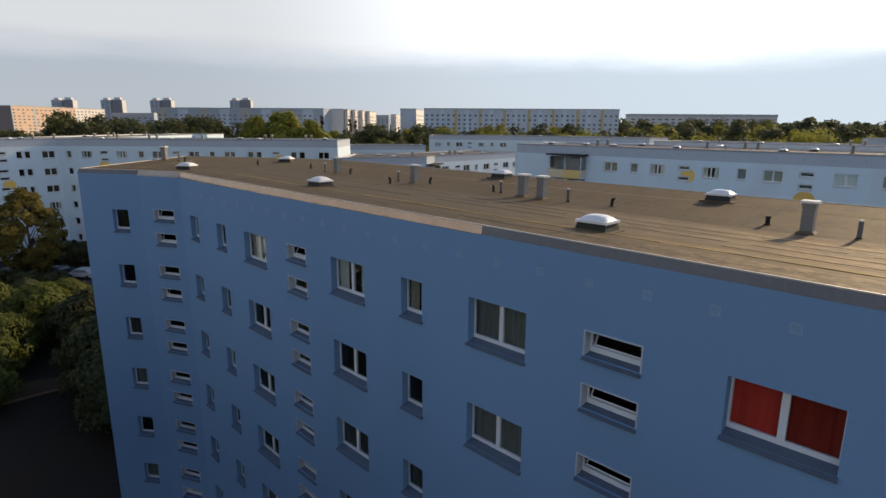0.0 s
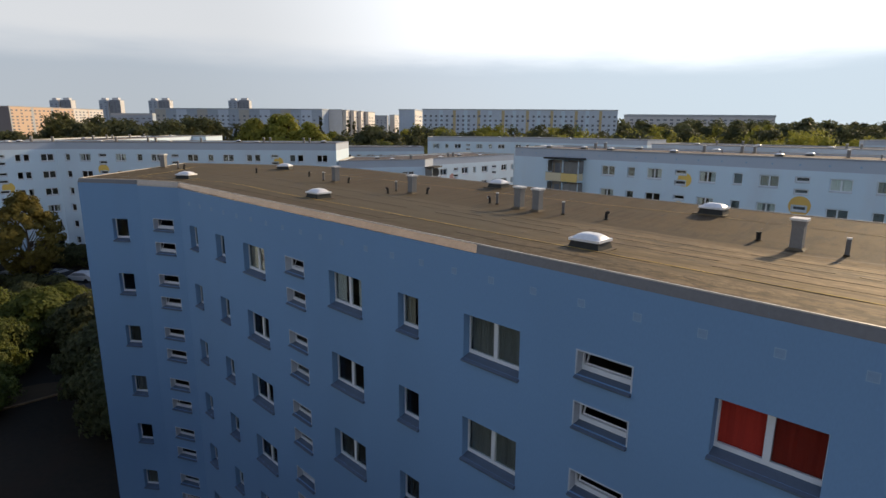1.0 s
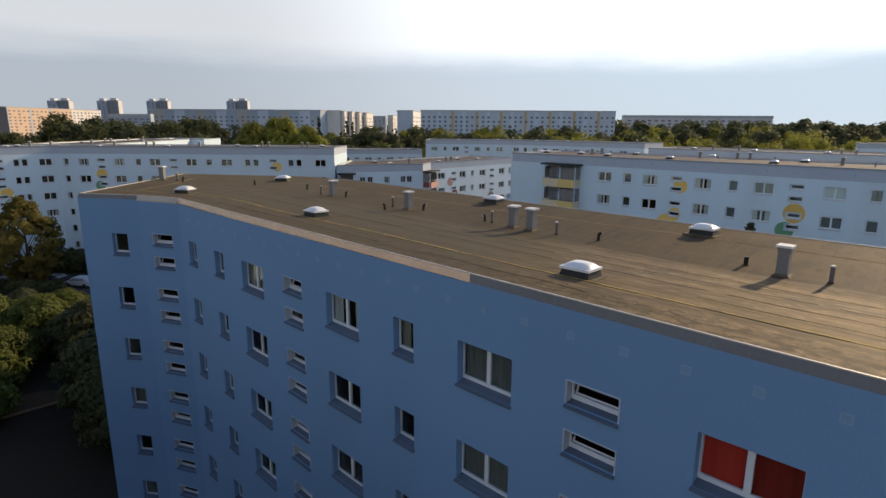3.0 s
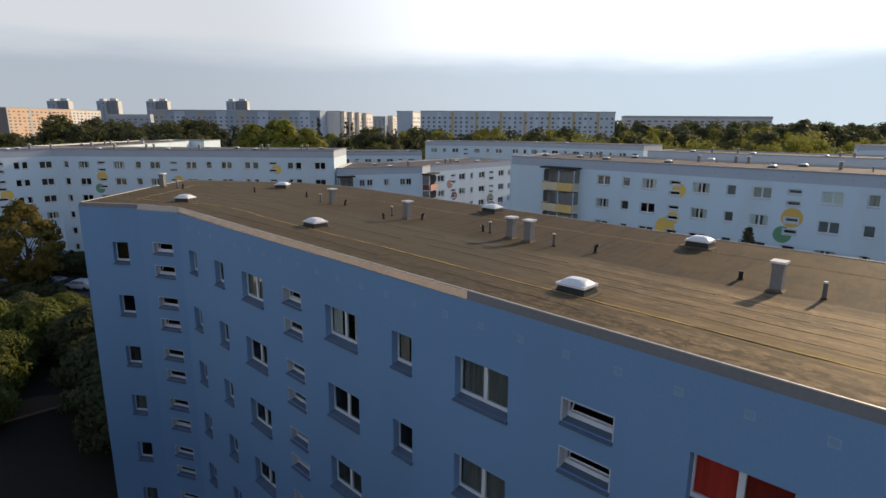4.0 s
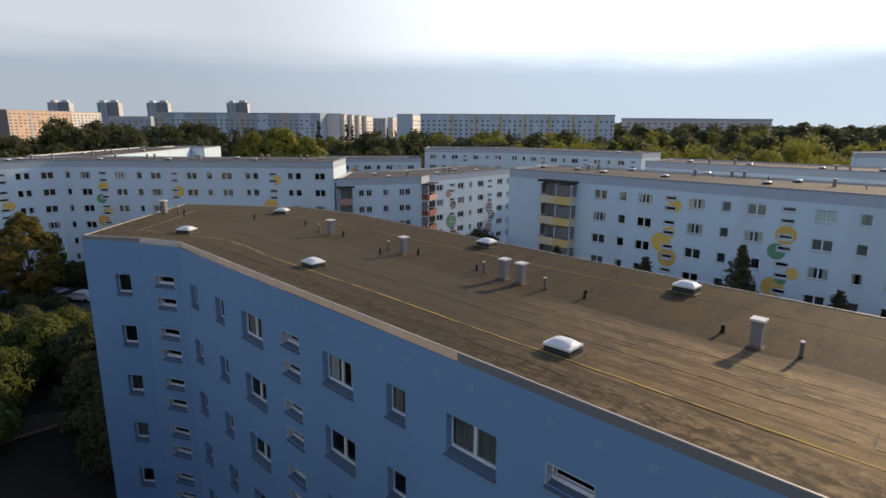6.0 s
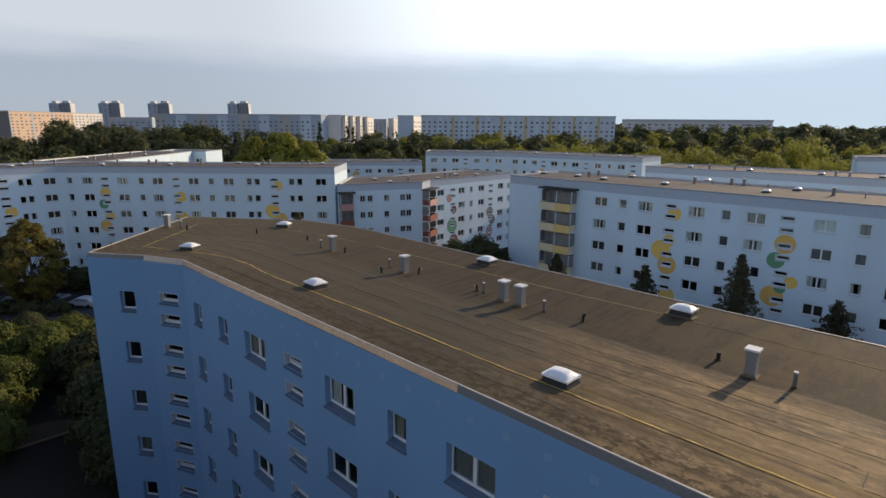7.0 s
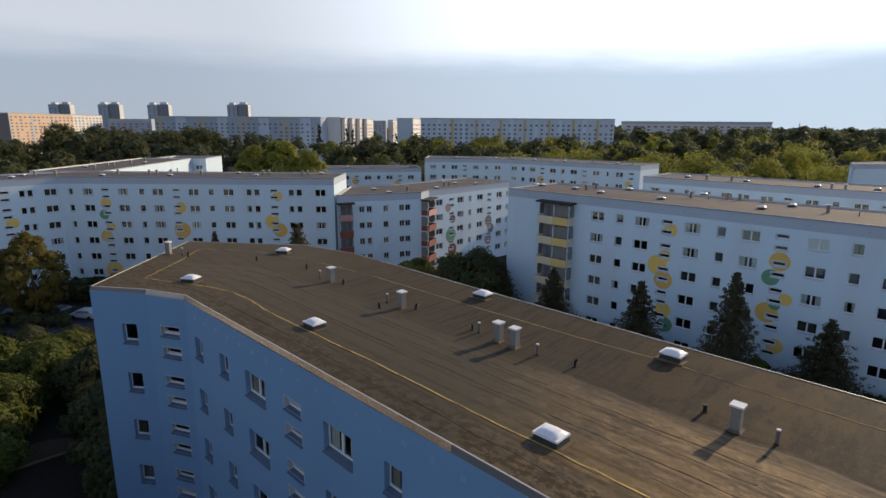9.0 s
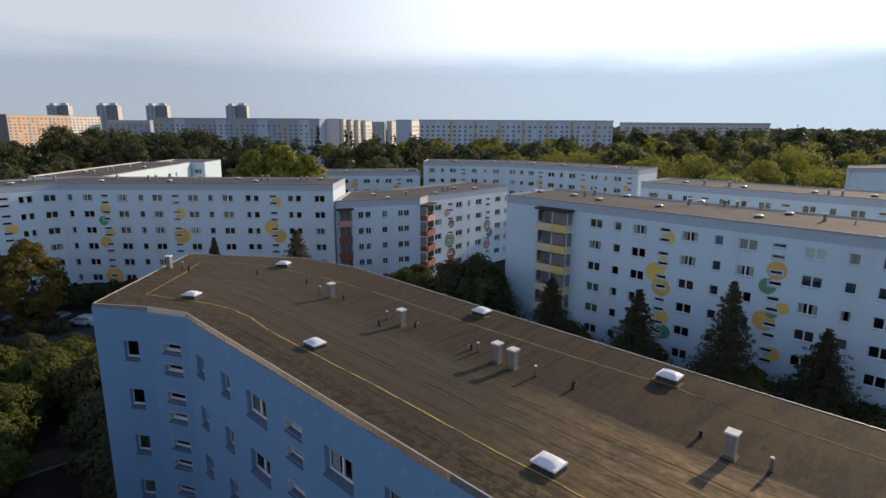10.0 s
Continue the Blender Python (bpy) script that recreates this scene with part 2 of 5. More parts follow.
GLASS = glass_material()
RENDER_BLUE = material("blue_grey_stucco", (0.172, 0.298, 0.476), vary=0.06, scale=0.12, fine=30, bump=0.05, stain=(0.155, 0.262, 0.408), stain_amount=0.5, stain_scale=0.14, stretch=(1, 1, 0.35))
RENDER_WHITE = material("white_render", (0.555, 0.662, 0.738), vary=0.05, scale=0.1, fine=25, stain=(0.50, 0.52, 0.55), stain_amount=0.4, stain_scale=0.2, stretch=(1, 1, 0.3))
ATTIC_GREY = material("grey_attic_band", (0.40, 0.44, 0.50), vary=0.08, scale=0.2, fine=20)
FAR_WALL = material("far_concrete", (0.58, 0.57, 0.56), vary=0.08, scale=0.05, fine=0.7)
FAR_GREY = material("far_grey_concrete", (0.42, 0.43, 0.44), vary=0.08, scale=0.05, fine=0.7)
FAR_BLUE = material("far_blue_grey_concrete", (0.34, 0.39, 0.45), vary=0.10, scale=0.05, fine=0.7)
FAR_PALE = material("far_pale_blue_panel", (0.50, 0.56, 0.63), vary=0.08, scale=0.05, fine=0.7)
# cream that puts the low sun on distant walls into their colour
FAR_SUN_CREAM = material("far_sunlit_cream_panel", (0.68, 0.63, 0.57), vary=0.06, scale=0.05, fine=0.7)
FAR_TAN = material("far_tan_panel", (0.60, 0.43, 0.30), vary=0.06, scale=0.05, fine=0.7)
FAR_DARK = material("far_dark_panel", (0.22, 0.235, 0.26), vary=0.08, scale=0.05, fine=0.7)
FAR_GABLE_SHADE = material("far_gable_shade", (0.23, 0.20, 0.19), vary=0.08, scale=0.05, fine=0.7)
FAR_WARM = material("far_warm_grey_panel", (0.41, 0.395, 0.355), vary=0.08, scale=0.05, fine=0.7)
FAR_OCHRE = material("far_ochre_panel", (0.52, 0.42, 0.24), vary=0.06, scale=0.05, fine=0.7)
FAR_GLASS = material("far_window", (0.17, 0.185, 0.215), rough=0.25, vary=0.3, scale=0.3, fine=2.0, spec=0.5)
PVC = material("white_pvc", (0.66, 0.68, 0.70), rough=0.4, vary=0.04, fine=8)
PALE_SILL = material("pale_metal_sill", (0.50, 0.52, 0.55), rough=0.5, vary=0.10, scale=3, fine=30)
EDGE_SHEET = material("edge_sheet", (0.27, 0.285, 0.32), rough=0.5, vary=0.12, scale=1.0, fine=12)
SURROUND = material("pale_window_surround", (0.46, 0.50, 0.55), rough=0.7, vary=0.08, fine=12)
FLASHING = material("pale_felt_flashing", (0.12, 0.092, 0.055), rough=0.85, vary=0.3, scale=3, fine=14, bump=0.4)
BALCONY_BACK = material("beige_balcony_wall", (0.30, 0.25, 0.21), vary=0.08, fine=12)
SILL = material("grey_metal_sill", (0.10, 0.13, 0.175), rough=0.5, vary=0.15, scale=3, fine=30)
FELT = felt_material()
TAR = material("bitumen_joint", (0.034, 0.026, 0.018), rough=0.7, vary=0.4, scale=2.0, fine=12)
FELT_FAR = material("roof_felt_distant", (0.088, 0.070, 0.060), rough=0.9, vary=0.25, scale=0.3, fine=3.0, stain=(0.07, 0.052, 0.042), stain_amount=0.6, stain_scale=0.2)
COPING = material("zinc_coping", (0.45, 0.41, 0.36), rough=0.5, vary=0.12, scale=1.0, fine=12, metallic=0.2)
PALE_FASCIA = material("pale_fascia_sheet", (0.46, 0.40, 0.34), rough=0.45, vary=0.15, scale=0.6, fine=12, metallic=0.1)
FASCIA_REFLECTION = material("fascia_warm_reflection", (0.40, 0.29, 0.21), rough=0.24, metallic=0.85, vary=0.2, scale=0.8, fine=12)
FASCIA = material("fascia_sheet", (0.13, 0.13, 0.135), rough=0.42, metallic=0.5, vary=0.15, scale=0.6, fine=12)
VENT = material("vent_rim", (0.26, 0.375, 0.50), rough=0.7, vary=0.1)
VENT_PLATE = material("vent_plate", (0.205, 0.31, 0.45), rough=0.6, vary=0.1)
ACRYL = material("white_acrylic", (0.80, 0.78, 0.74), rough=0.35, vary=0.08, scale=2, fine=10, stain=(0.5, 0.46, 0.4), stain_amount=0.4, stain_scale=1.5)
CURB = material("dark_curb", (0.034, 0.035, 0.032), rough=0.8, vary=0.2, scale=2, fine=12)
CONCRETE = material("grey_concrete", (0.205, 0.20, 0.19), rough=0.85, vary=0.15, scale=1.5, fine=18, bump=0.2, stain=(0.14, 0.13, 0.12), stain_amount=0.6, stain_scale=1.2)
CAP = material("pale_cap", (0.66, 0.645, 0.61), rough=0.6, vary=0.1, scale=2, fine=12)
PIPE = material("grey_pipe", (0.13, 0.125, 0.12), rough=0.5, vary=0.1, scale=2, fine=10)
BLACK = material("black_rubber", (0.016, 0.015, 0.015), rough=0.7, vary=0.2, scale=3, fine=10)
WORN_LINE = material("faded_yellow_line", (0.30, 0.215, 0.075), rough=0.9, vary=0.35, scale=0.8, fine=6, stain=(0.05, 0.037, 0.024), stain_amount=0.95, stain_scale=0.7)
YELLOW_LINE = material("worn_yellow_line", (0.44, 0.30, 0.07), rough=0.9, vary=0.35, scale=0.8, fine=6, stain=(0.085, 0.06, 0.03), stain_amount=0.75, stain_scale=0.9)
ROOM = material("room_wall", (0.13, 0.12, 0.115), vary=0.1)
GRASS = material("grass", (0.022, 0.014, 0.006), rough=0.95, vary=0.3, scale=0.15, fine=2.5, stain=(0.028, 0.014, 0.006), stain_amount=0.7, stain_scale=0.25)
ASPHALT = material("asphalt", (0.042, 0.042, 0.044), rough=0.9, vary=0.15, scale=0.4, fine=12)
PATH_DIRT = material("gravel_path", (0.075, 0.043, 0.018), rough=0.95, vary=0.2, scale=0.6, fine=10)
KERB = material("kerb_stone", (0.20, 0.125, 0.065), rough=0.9, vary=0.2, scale=2, fine=12)
BARK = material("bark", (0.10, 0.075, 0.05), rough=0.9, vary=0.3, scale=2, fine=12, stretch=(1, 1, 0.2))
LEAF = leaf_material("leaf_green", (0.102, 0.115, 0.024))
LEAF_DARK = leaf_material("leaf_dark", (0.092, 0.096, 0.040))
LEAF_YELLOW = leaf_material("leaf_yellow", (0.185, 0.150, 0.036), 0.15)
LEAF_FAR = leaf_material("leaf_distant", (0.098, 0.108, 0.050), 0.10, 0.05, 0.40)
# yellow-green crowns, with the sun on them put into a brighter base colour
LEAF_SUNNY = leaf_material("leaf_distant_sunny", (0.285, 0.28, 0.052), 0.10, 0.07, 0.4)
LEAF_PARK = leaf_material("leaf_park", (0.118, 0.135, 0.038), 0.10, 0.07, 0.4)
NEEDLE = leaf_material("needle", (0.112, 0.100, 0.055), 0.12)
Y_PAINT = material("yellow_paint", (0.74, 0.50, 0.12), vary=0.06, fine=12)
G_PAINT = material("green_paint", (0.14, 0.30, 0.17), vary=0.06, fine=12)
O_PAINT = material("orange_paint", (0.64, 0.41, 0.11), vary=0.06, fine=12)
R_PAINT = material("red_paint", (0.205, 0.070, 0.050), vary=0.08, fine=12)
CREAM = material("cream_paint", (0.62, 0.53, 0.36), vary=0.06, fine=12)
Y_PALE = material("pale_yellow_paint", (0.66, 0.48, 0.18), vary=0.06, fine=12)
P_PAINT = material("pink_paint", (0.42, 0.25, 0.22), vary=0.06, fine=12)
CURTAIN_MATS = [material("curtain_" + n, c, rough=0.9, vary=0.12, scale=3, fine=30, stretch=(6, 1, 0.4)) for n, c in
                (("white", (0.62, 0.60, 0.57)), ("grey", (0.20, 0.195, 0.185)), ("dark", (0.07, 0.065, 0.06)), ("beige", (0.36, 0.30, 0.23)), ("red", (0.34, 0.030, 0.018)), ("bright", (0.80, 0.78, 0.74)))]

# ---- mesh helpers ----


def box(bm, x0, y0, z0, x1, y1, z1):
    v = [bm.verts.new(p) for p in ((x0, y0, z0), (x1, y0, z0), (x1, y1, z0), (x0, y1, z0), (x0, y0, z1), (x1, y0, z1), (x1, y1, z1), (x0, y1, z1))]
    for f in ((3, 2, 1, 0), (4, 5, 6, 7), (0, 1, 5, 4), (1, 2, 6, 5), (2, 3, 7, 6), (3, 0, 4, 7)):
        bm.faces.new([v[i] for i in f])
    return v


def prism(bm, pts, z0, z1):
    lo, hi = [bm.verts.new((x, y, z0)) for x, y in pts], [bm.verts.new((x, y, z1)) for x, y in pts]
    bm.faces.new(hi)
    bm.faces.new(lo[::-1])
    n = len(pts)
    for i in range(n):
        bm.faces.new((lo[i], lo[(i + 1) % n], hi[(i + 1) % n], hi[i]))


def tube(bm, a, b, r0, r1, sides=10, caps=True):
    a, b = Vector(a), Vector(b)
    d = (b - a).normalized()
    u = d.orthogonal().normalized()
    w = d.cross(u)
    rings = [[bm.verts.new(p + (u * cos(2 * pi * i / sides) + w * sin(2 * pi * i / sides)) * r) for i in range(sides)] for p, r in ((a, r0), (b, r1))]
    for i in range(sides):
        bm.faces.new((rings[0][i], rings[0][(i + 1) % sides], rings[1][(i + 1) % sides], rings[1][i]))
    if caps:
        bm.faces.new(rings[0][::-1])
        bm.faces.new(rings[1])


def mesh_of(name, bm, mat):
    me = bpy.data.meshes.new(name)
    bm.normal_update()
    bm.to_mesh(me)
    bm.free()
    if mat:
        me.materials.append(mat)
    return me


def put(name, me, parent=None, m=None, label=""):
    ob = new(name, me)
    ob.parent = parent
    if m is not None:
        ob.matrix_basis = m
    return tagged(ob, label)


def part(name, bm, mat, parent, label="", m=None):
    return put(name, mesh_of(name, bm, mat), parent, m, label)


def seg_matrix(a, b, z=0.0):
    """Frame of a wall seen from outside: x from a (left) to b (right), y into the house, z up."""
    return Matrix.Translation((a[0], a[1], z)) @ Matrix.Rotation(atan2(b[1] - a[1], b[0] - a[0]), 4, "Z")


# ---- windows ----
CACHE = {}


TRIM = {"sill": SILL, "rim": 0.008, "deep": 0.225, "lip": 0.085, "split": False}


def window_meshes(w, h, style):
    key = (round(w, 2), round(h, 2), style, TRIM["sill"].name, TRIM["split"])
    if key in CACHE:
        return CACHE[key]
    t = {"double": 0.03, "single": 0.025, "stair": 0.035}[style] + TRIM["rim"]
    y0 = TRIM["deep"]
    y1 = y0 + 0.065
    foot = 0.075 if style != "stair" else 0.045
    bm = bmesh.new()
    base = foot + (0.115 if style == "stair" else 0.095)
    box(bm, 0, y0, foot, w, y1, base)
    box(bm, 0, y0, h - t, w, y1, h)
    box(bm, 0, y0, base, t, y1, h - t)
    box(bm, w - t, y0, base, w, y1, h - t)
    panes = []
    if style == "double":
        m, half = w * 0.5, max(0.06, t * 0.8)
        box(bm, m - half, y0 - 0.012, base, m + half, y1, h - t)
        panes = [(t, m - half), (m + half, w - t)]
    elif style == "single" and TRIM["split"]:
        box(bm, w / 2 - 0.035, y0 - 0.008, base, w / 2 + 0.035, y1, h - t)
        panes = [(t, w / 2 - 0.035), (w / 2 + 0.035, w - t)]
    else:
        panes = [(t, w - t)]
    frame_me = mesh_of("window", bm, PVC)
    pane_me = []
    for a, b in panes:
        bm = bmesh.new()
        box(bm, a, y0 + 0.025, base, b, y0 + 0.037, h - t)
        pane_me.append(mesh_of("pane", bm, GLASS))
    bm = bmesh.new()
    lip = TRIM["lip"]
    drop = 0.055 - lip
    v = [bm.verts.new(p) for p in ((-0.02, -lip, drop), (w + 0.02, -lip, drop), (w + 0.02, y0 + 0.01, foot), (-0.02, y0 + 0.01, foot),
                                   (-0.02, -lip, drop - 0.04), (w + 0.02, -lip, drop - 0.04), (w + 0.02, 0.0, drop - 0.04), (-0.02, 0.0, drop - 0.04))]
    bm.faces.new((v[0], v[1], v[2], v[3]))
    bm.faces.new((v[4], v[5], v[1], v[0]))
    bm.faces.new((v[7], v[6], v[5], v[4]))
    bm.faces.new((v[4], v[0], v[3], v[7]))
    bm.faces.new((v[5], v[6], v[2], v[1]))
    sill_me = mesh_of("sill", bm, TRIM["sill"])
    curtains = []
    for k, cm in enumerate(CURTAIN_MATS):
        bm = bmesh.new()
        spans = [(0.03, w - 0.03)] if k in (1, 2, 4, 5) else [(0.03, w * (0.3 if k == 0 else 0.46)), (w * (0.68 if k == 0 else 0.55), w - 0.03)]
        for a, b in spans:
            n = max(4, int((b - a) / 0.06))
            top = h - 0.02
            low = foot
            prev = None
            for i in range(n + 1):
                x = a + (b - a) * i / n
                y = y0 + 0.105 + 0.016 * sin(i * 1.9 + k) + 0.008 * sin(i * 0.7)
                cur = (bm.verts.new((x, y, low)), bm.verts.new((x, y, top)))
                if prev:
                    bm.faces.new((prev[0], cur[0], cur[1], prev[1]))
                prev = cur
        curtains.append(mesh_of("curtain", bm, cm))
    surround = None
    if style == "stair":
        bm = bmesh.new()
        e, d = 0.028, -0.010
        box(bm, -e, d, h, w + e, 0.0, h + e)
        box(bm, -e, d, 0, 0, 0.0, h)
        box(bm, w, d, 0, w + e, 0.0, h)
        # the reveals are lined in the same paint
        box(bm, 0.0, 0.001, foot * 0.4, 0.008, y0, h)
        box(bm, w - 0.008, 0.001, foot * 0.4, w, y0, h)
        box(bm, 0.008, 0.001, h - 0.008, w - 0.008, y0, h)
        surround = mesh_of("surround", bm, SURROUND)
    sash = None
    if style == "stair":
        # bottom-hung sash, tilted into the stairwell
        bm = bmesh.new()
        tall = h - t - base
        for x0, x1, z0, z1 in ((0.05, w - 0.05, 0.0, 0.03), (0.05, w - 0.05, tall - 0.04, tall - 0.01), (0.05, 0.08, 0.03, tall - 0.04), (w - 0.08, w - 0.05, 0.03, tall - 0.04)):
            box(bm, x0, 0.0, z0, x1, 0.04, z1)
        bmesh.ops.transform(bm, matrix=Matrix.Translation((0, y1 + 0.005, base)) @ Matrix.Rotation(radians(-24), 4, "X"), verts=bm.verts)
        sash = mesh_of("sash", bm, PVC)
    CACHE[key] = (frame_me, pane_me, sill_me, curtains, surround, sash)
    return CACHE[key]


RNG = random.Random(11)


def add_window(house, m, w, h, style, curtain=None):
    """Frame, panes, sill and curtain in an opening whose lower left corner is at m."""
    frame_me, pane_me, sill_me, curtains, surround, sash = window_meshes(w, h, style)
    tilted = sash and TRIM["deep"] > 0.2 and RNG.random() < 0.35
    win = put("window", frame_me, house, m)
    if tilted:
        put("sash", sash, win, None, "white sash tilted open")
    for me in pane_me[1 if tilted or curtain == 4 else 0:]:
        pane = put("pane", me, win)
        pane.visible_shadow = False
    put("sill", sill_me, win)
    if surround:
        put("surround", surround, win, None, "white surround")
    if curtain is None:
        curtain = RNG.choice((-1, 2, 1, 0, 3, -1, 2, 1, -1, 2) if TRIM["deep"] > 0.2 else (-1, -1, 2, 2, 0, -1, 2, -1, -1, 2, 0, 1))
    if style == "stair":
        curtain = None
    if curtain is not None and curtain >= 0:
        put("curtain", curtains[curtain], win, None, ("white curtain", "grey blind", "dark curtain", "beige curtain", "red curtain", "bright white curtain")[curtain])
    return win


def wall_with_openings(L, z0, z1, holes, depth=0.3):
    """Sheet of wall with its openings cut, reveals and an inner face; frame as in seg_matrix."""
    xs = sorted({0.0, L, *[round(v, 3) for a, b, c, d in holes for v in (a, b)]})
    zs = sorted({z0, z1, *[round(v, 3) for a, b, c, d in holes for v in (c, d)]})
    bm = bmesh.new()
    grid = {}

    def vert(i, k, y):
        if (i, k, y) not in grid:
            grid[i, k, y] = bm.verts.new((xs[i], y, zs[k]))
        return grid[i, k, y]

    xi, zi = {x: i for i, x in enumerate(xs)}, {z: k for k, z in enumerate(zs)}
    cut = set()
    for a, b, c, d in holes:
        i0, i1, k0, k1 = xi[round(a, 3)], xi[round(b, 3)], zi[round(c, 3)], zi[round(d, 3)]
        cut |= {(i, k) for i in range(i0, i1) for k in range(k0, k1)}
        for i in range(i0, i1):
            bm.faces.new((vert(i, k0, 0), vert(i + 1, k0, 0), vert(i + 1, k0, depth), vert(i, k0, depth)))
            bm.faces.new((vert(i, k1, depth), vert(i + 1, k1, depth), vert(i + 1, k1, 0), vert(i, k1, 0)))
        for k in range(k0, k1):
            bm.faces.new((vert(i0, k, depth), vert(i0, k + 1, depth), vert(i0, k + 1, 0), vert(i0, k, 0)))
            bm.faces.new((vert(i1, k, 0), vert(i1, k + 1, 0), vert(i1, k + 1, depth), vert(i1, k, depth)))
    for i in range(len(xs) - 1):
        for k in range(len(zs) - 1):
            if (i, k) not in cut:
                bm.faces.new((vert(i, k, 0), vert(i + 1, k, 0), vert(i + 1, k + 1, 0), vert(i, k + 1, 0)))
                bm.faces.new((vert(i, k, depth), vert(i, k + 1, depth), vert(i + 1, k + 1, depth), vert(i + 1, k, depth)))
    return bm


SIZES = {"double": (1.75, 1.17, 0.0), "low_double": (1.70, 1.11, 0.06), "single": (0.86, 1.08, 0.0), "narrow": (0.72, 1.12, 0.0), "stair": (1.22, 0.54, 0.0)}
STYLE = {"double": "double", "low_double": "double", "stair": "stair"}


def facade(house, a, b, columns, z1, storeys, top, mat, curtains=None, low_rows=0, band=None, plinth=None):
    """One straight facade. columns: (s of the left edge, kind). top: height of the upper edge of the top windows."""
    m = seg_matrix(a, b)
    L = hypot(b[0] - a[0], b[1] - a[1])
    holes, wins = [], []
    for s, kind in columns:
        w, h, lower = SIZES[kind]
        for f in range(low_rows, storeys):
            row = storeys - 1 - f
            z = top - lower - 2.8 * row
            tops = [(z, h)] if kind != "stair" else [(z, h), (z - 1.17, h)]
            for zt, hh in tops:
                if zt - hh > 0.3:
                    holes.append((s, s + w, zt - hh, zt))
                    wins.append((s, zt - hh, w, hh, kind, row))
    zt = band if band else z1
    part("wall", wall_with_openings(L, 0.0, zt, holes), mat, house, "", m)
    if band:
        bm = bmesh.new()
        box(bm, 0, 0.004, band, L, 0.3, z1)
        part("attic_band", bm, ATTIC_GREY, house, "grey attic band", m)
    for s, z, w, h, kind, row in wins:
        c = curtains.get((s, row)) if curtains else None
        add_window(house, m @ Matrix.Translation((s, 0, z)), w, h, STYLE.get(kind, "single"), c)
    return m


def inset(pts, d):
    """Polygon (anticlockwise seen from above) moved inwards by d."""
    n, out = len(pts), []
    for i in range(n):
        p0, p1, p2 = Vector(pts[i - 1]), Vector(pts[i]), Vector(pts[(i + 1) % n])
        d1, d2 = (p1 - p0).normalized(), (p2 - p1).normalized()
        n1, n2 = Vector((-d1.y, d1.x)), Vector((-d2.y, d2.x))
        k = (n1 + n2)
        k = k / max(0.2, k.dot(n1))
        out.append(tuple(p1 + k * d))
    return out


def core(house, pts, z1, storeys):
    """Inner walls and storey floors, so that rooms behind the panes are real and dim."""
    bm = bmesh.new()
    prism(bm, inset(pts, 3.2), 0.02, z1 - 0.7)
    part("inner_core", bm, ROOM, house)
    bm = bmesh.new()
    prism(bm, inset(pts, 0.31), -0.18, 0.0)
    slab_me = mesh_of("floor_slab", bm, ROOM)
    for f in range(1, storeys + 1):
        put("floor_slab", slab_me, house, Matrix.Translation((0, 0, 1.0 + 2.8 * f)))


def coping(house, pts, z, width=0.02, height=0.17, over=0.045):
    """Fascia sheet round the roof edge with a narrow pale cap on it."""
    outer, inner = inset(pts, -over), inset(pts, width)
    n = len(pts)
    for name, rings, mat, label in (("fascia", ((outer, z - height), (outer, z - 0.03)), EDGE_SHEET, "grey fascia sheet"),
                                    ("coping", ((inset(pts, -over - 0.012), z - 0.032), (inset(pts, -over - 0.012), z), (inner, z), (inner, z - 0.2)), COPING, "pale metal coping")):
        bm = bmesh.new()
        vs = [[bm.verts.new((*p, h)) for p in ring] for ring, h in rings]
        for r0, r1 in zip(vs, vs[1:]):
            for i in range(n):
                j = (i + 1) % n
                bm.faces.new((r0[i], r0[j], r1[j], r1[i]))
        part(name, bm, mat, house, label)

# ---- houses ----


def house(name, label, group=""):
    return tagged(new(name), label, "apartment building", group)


def roof_sheet(parent, pts, z, mat):
    bm = bmesh.new()
    prism(bm, inset(pts, 0.30), z - 0.25, z)
    part("roof", bm, mat, parent, "felted flat roof")


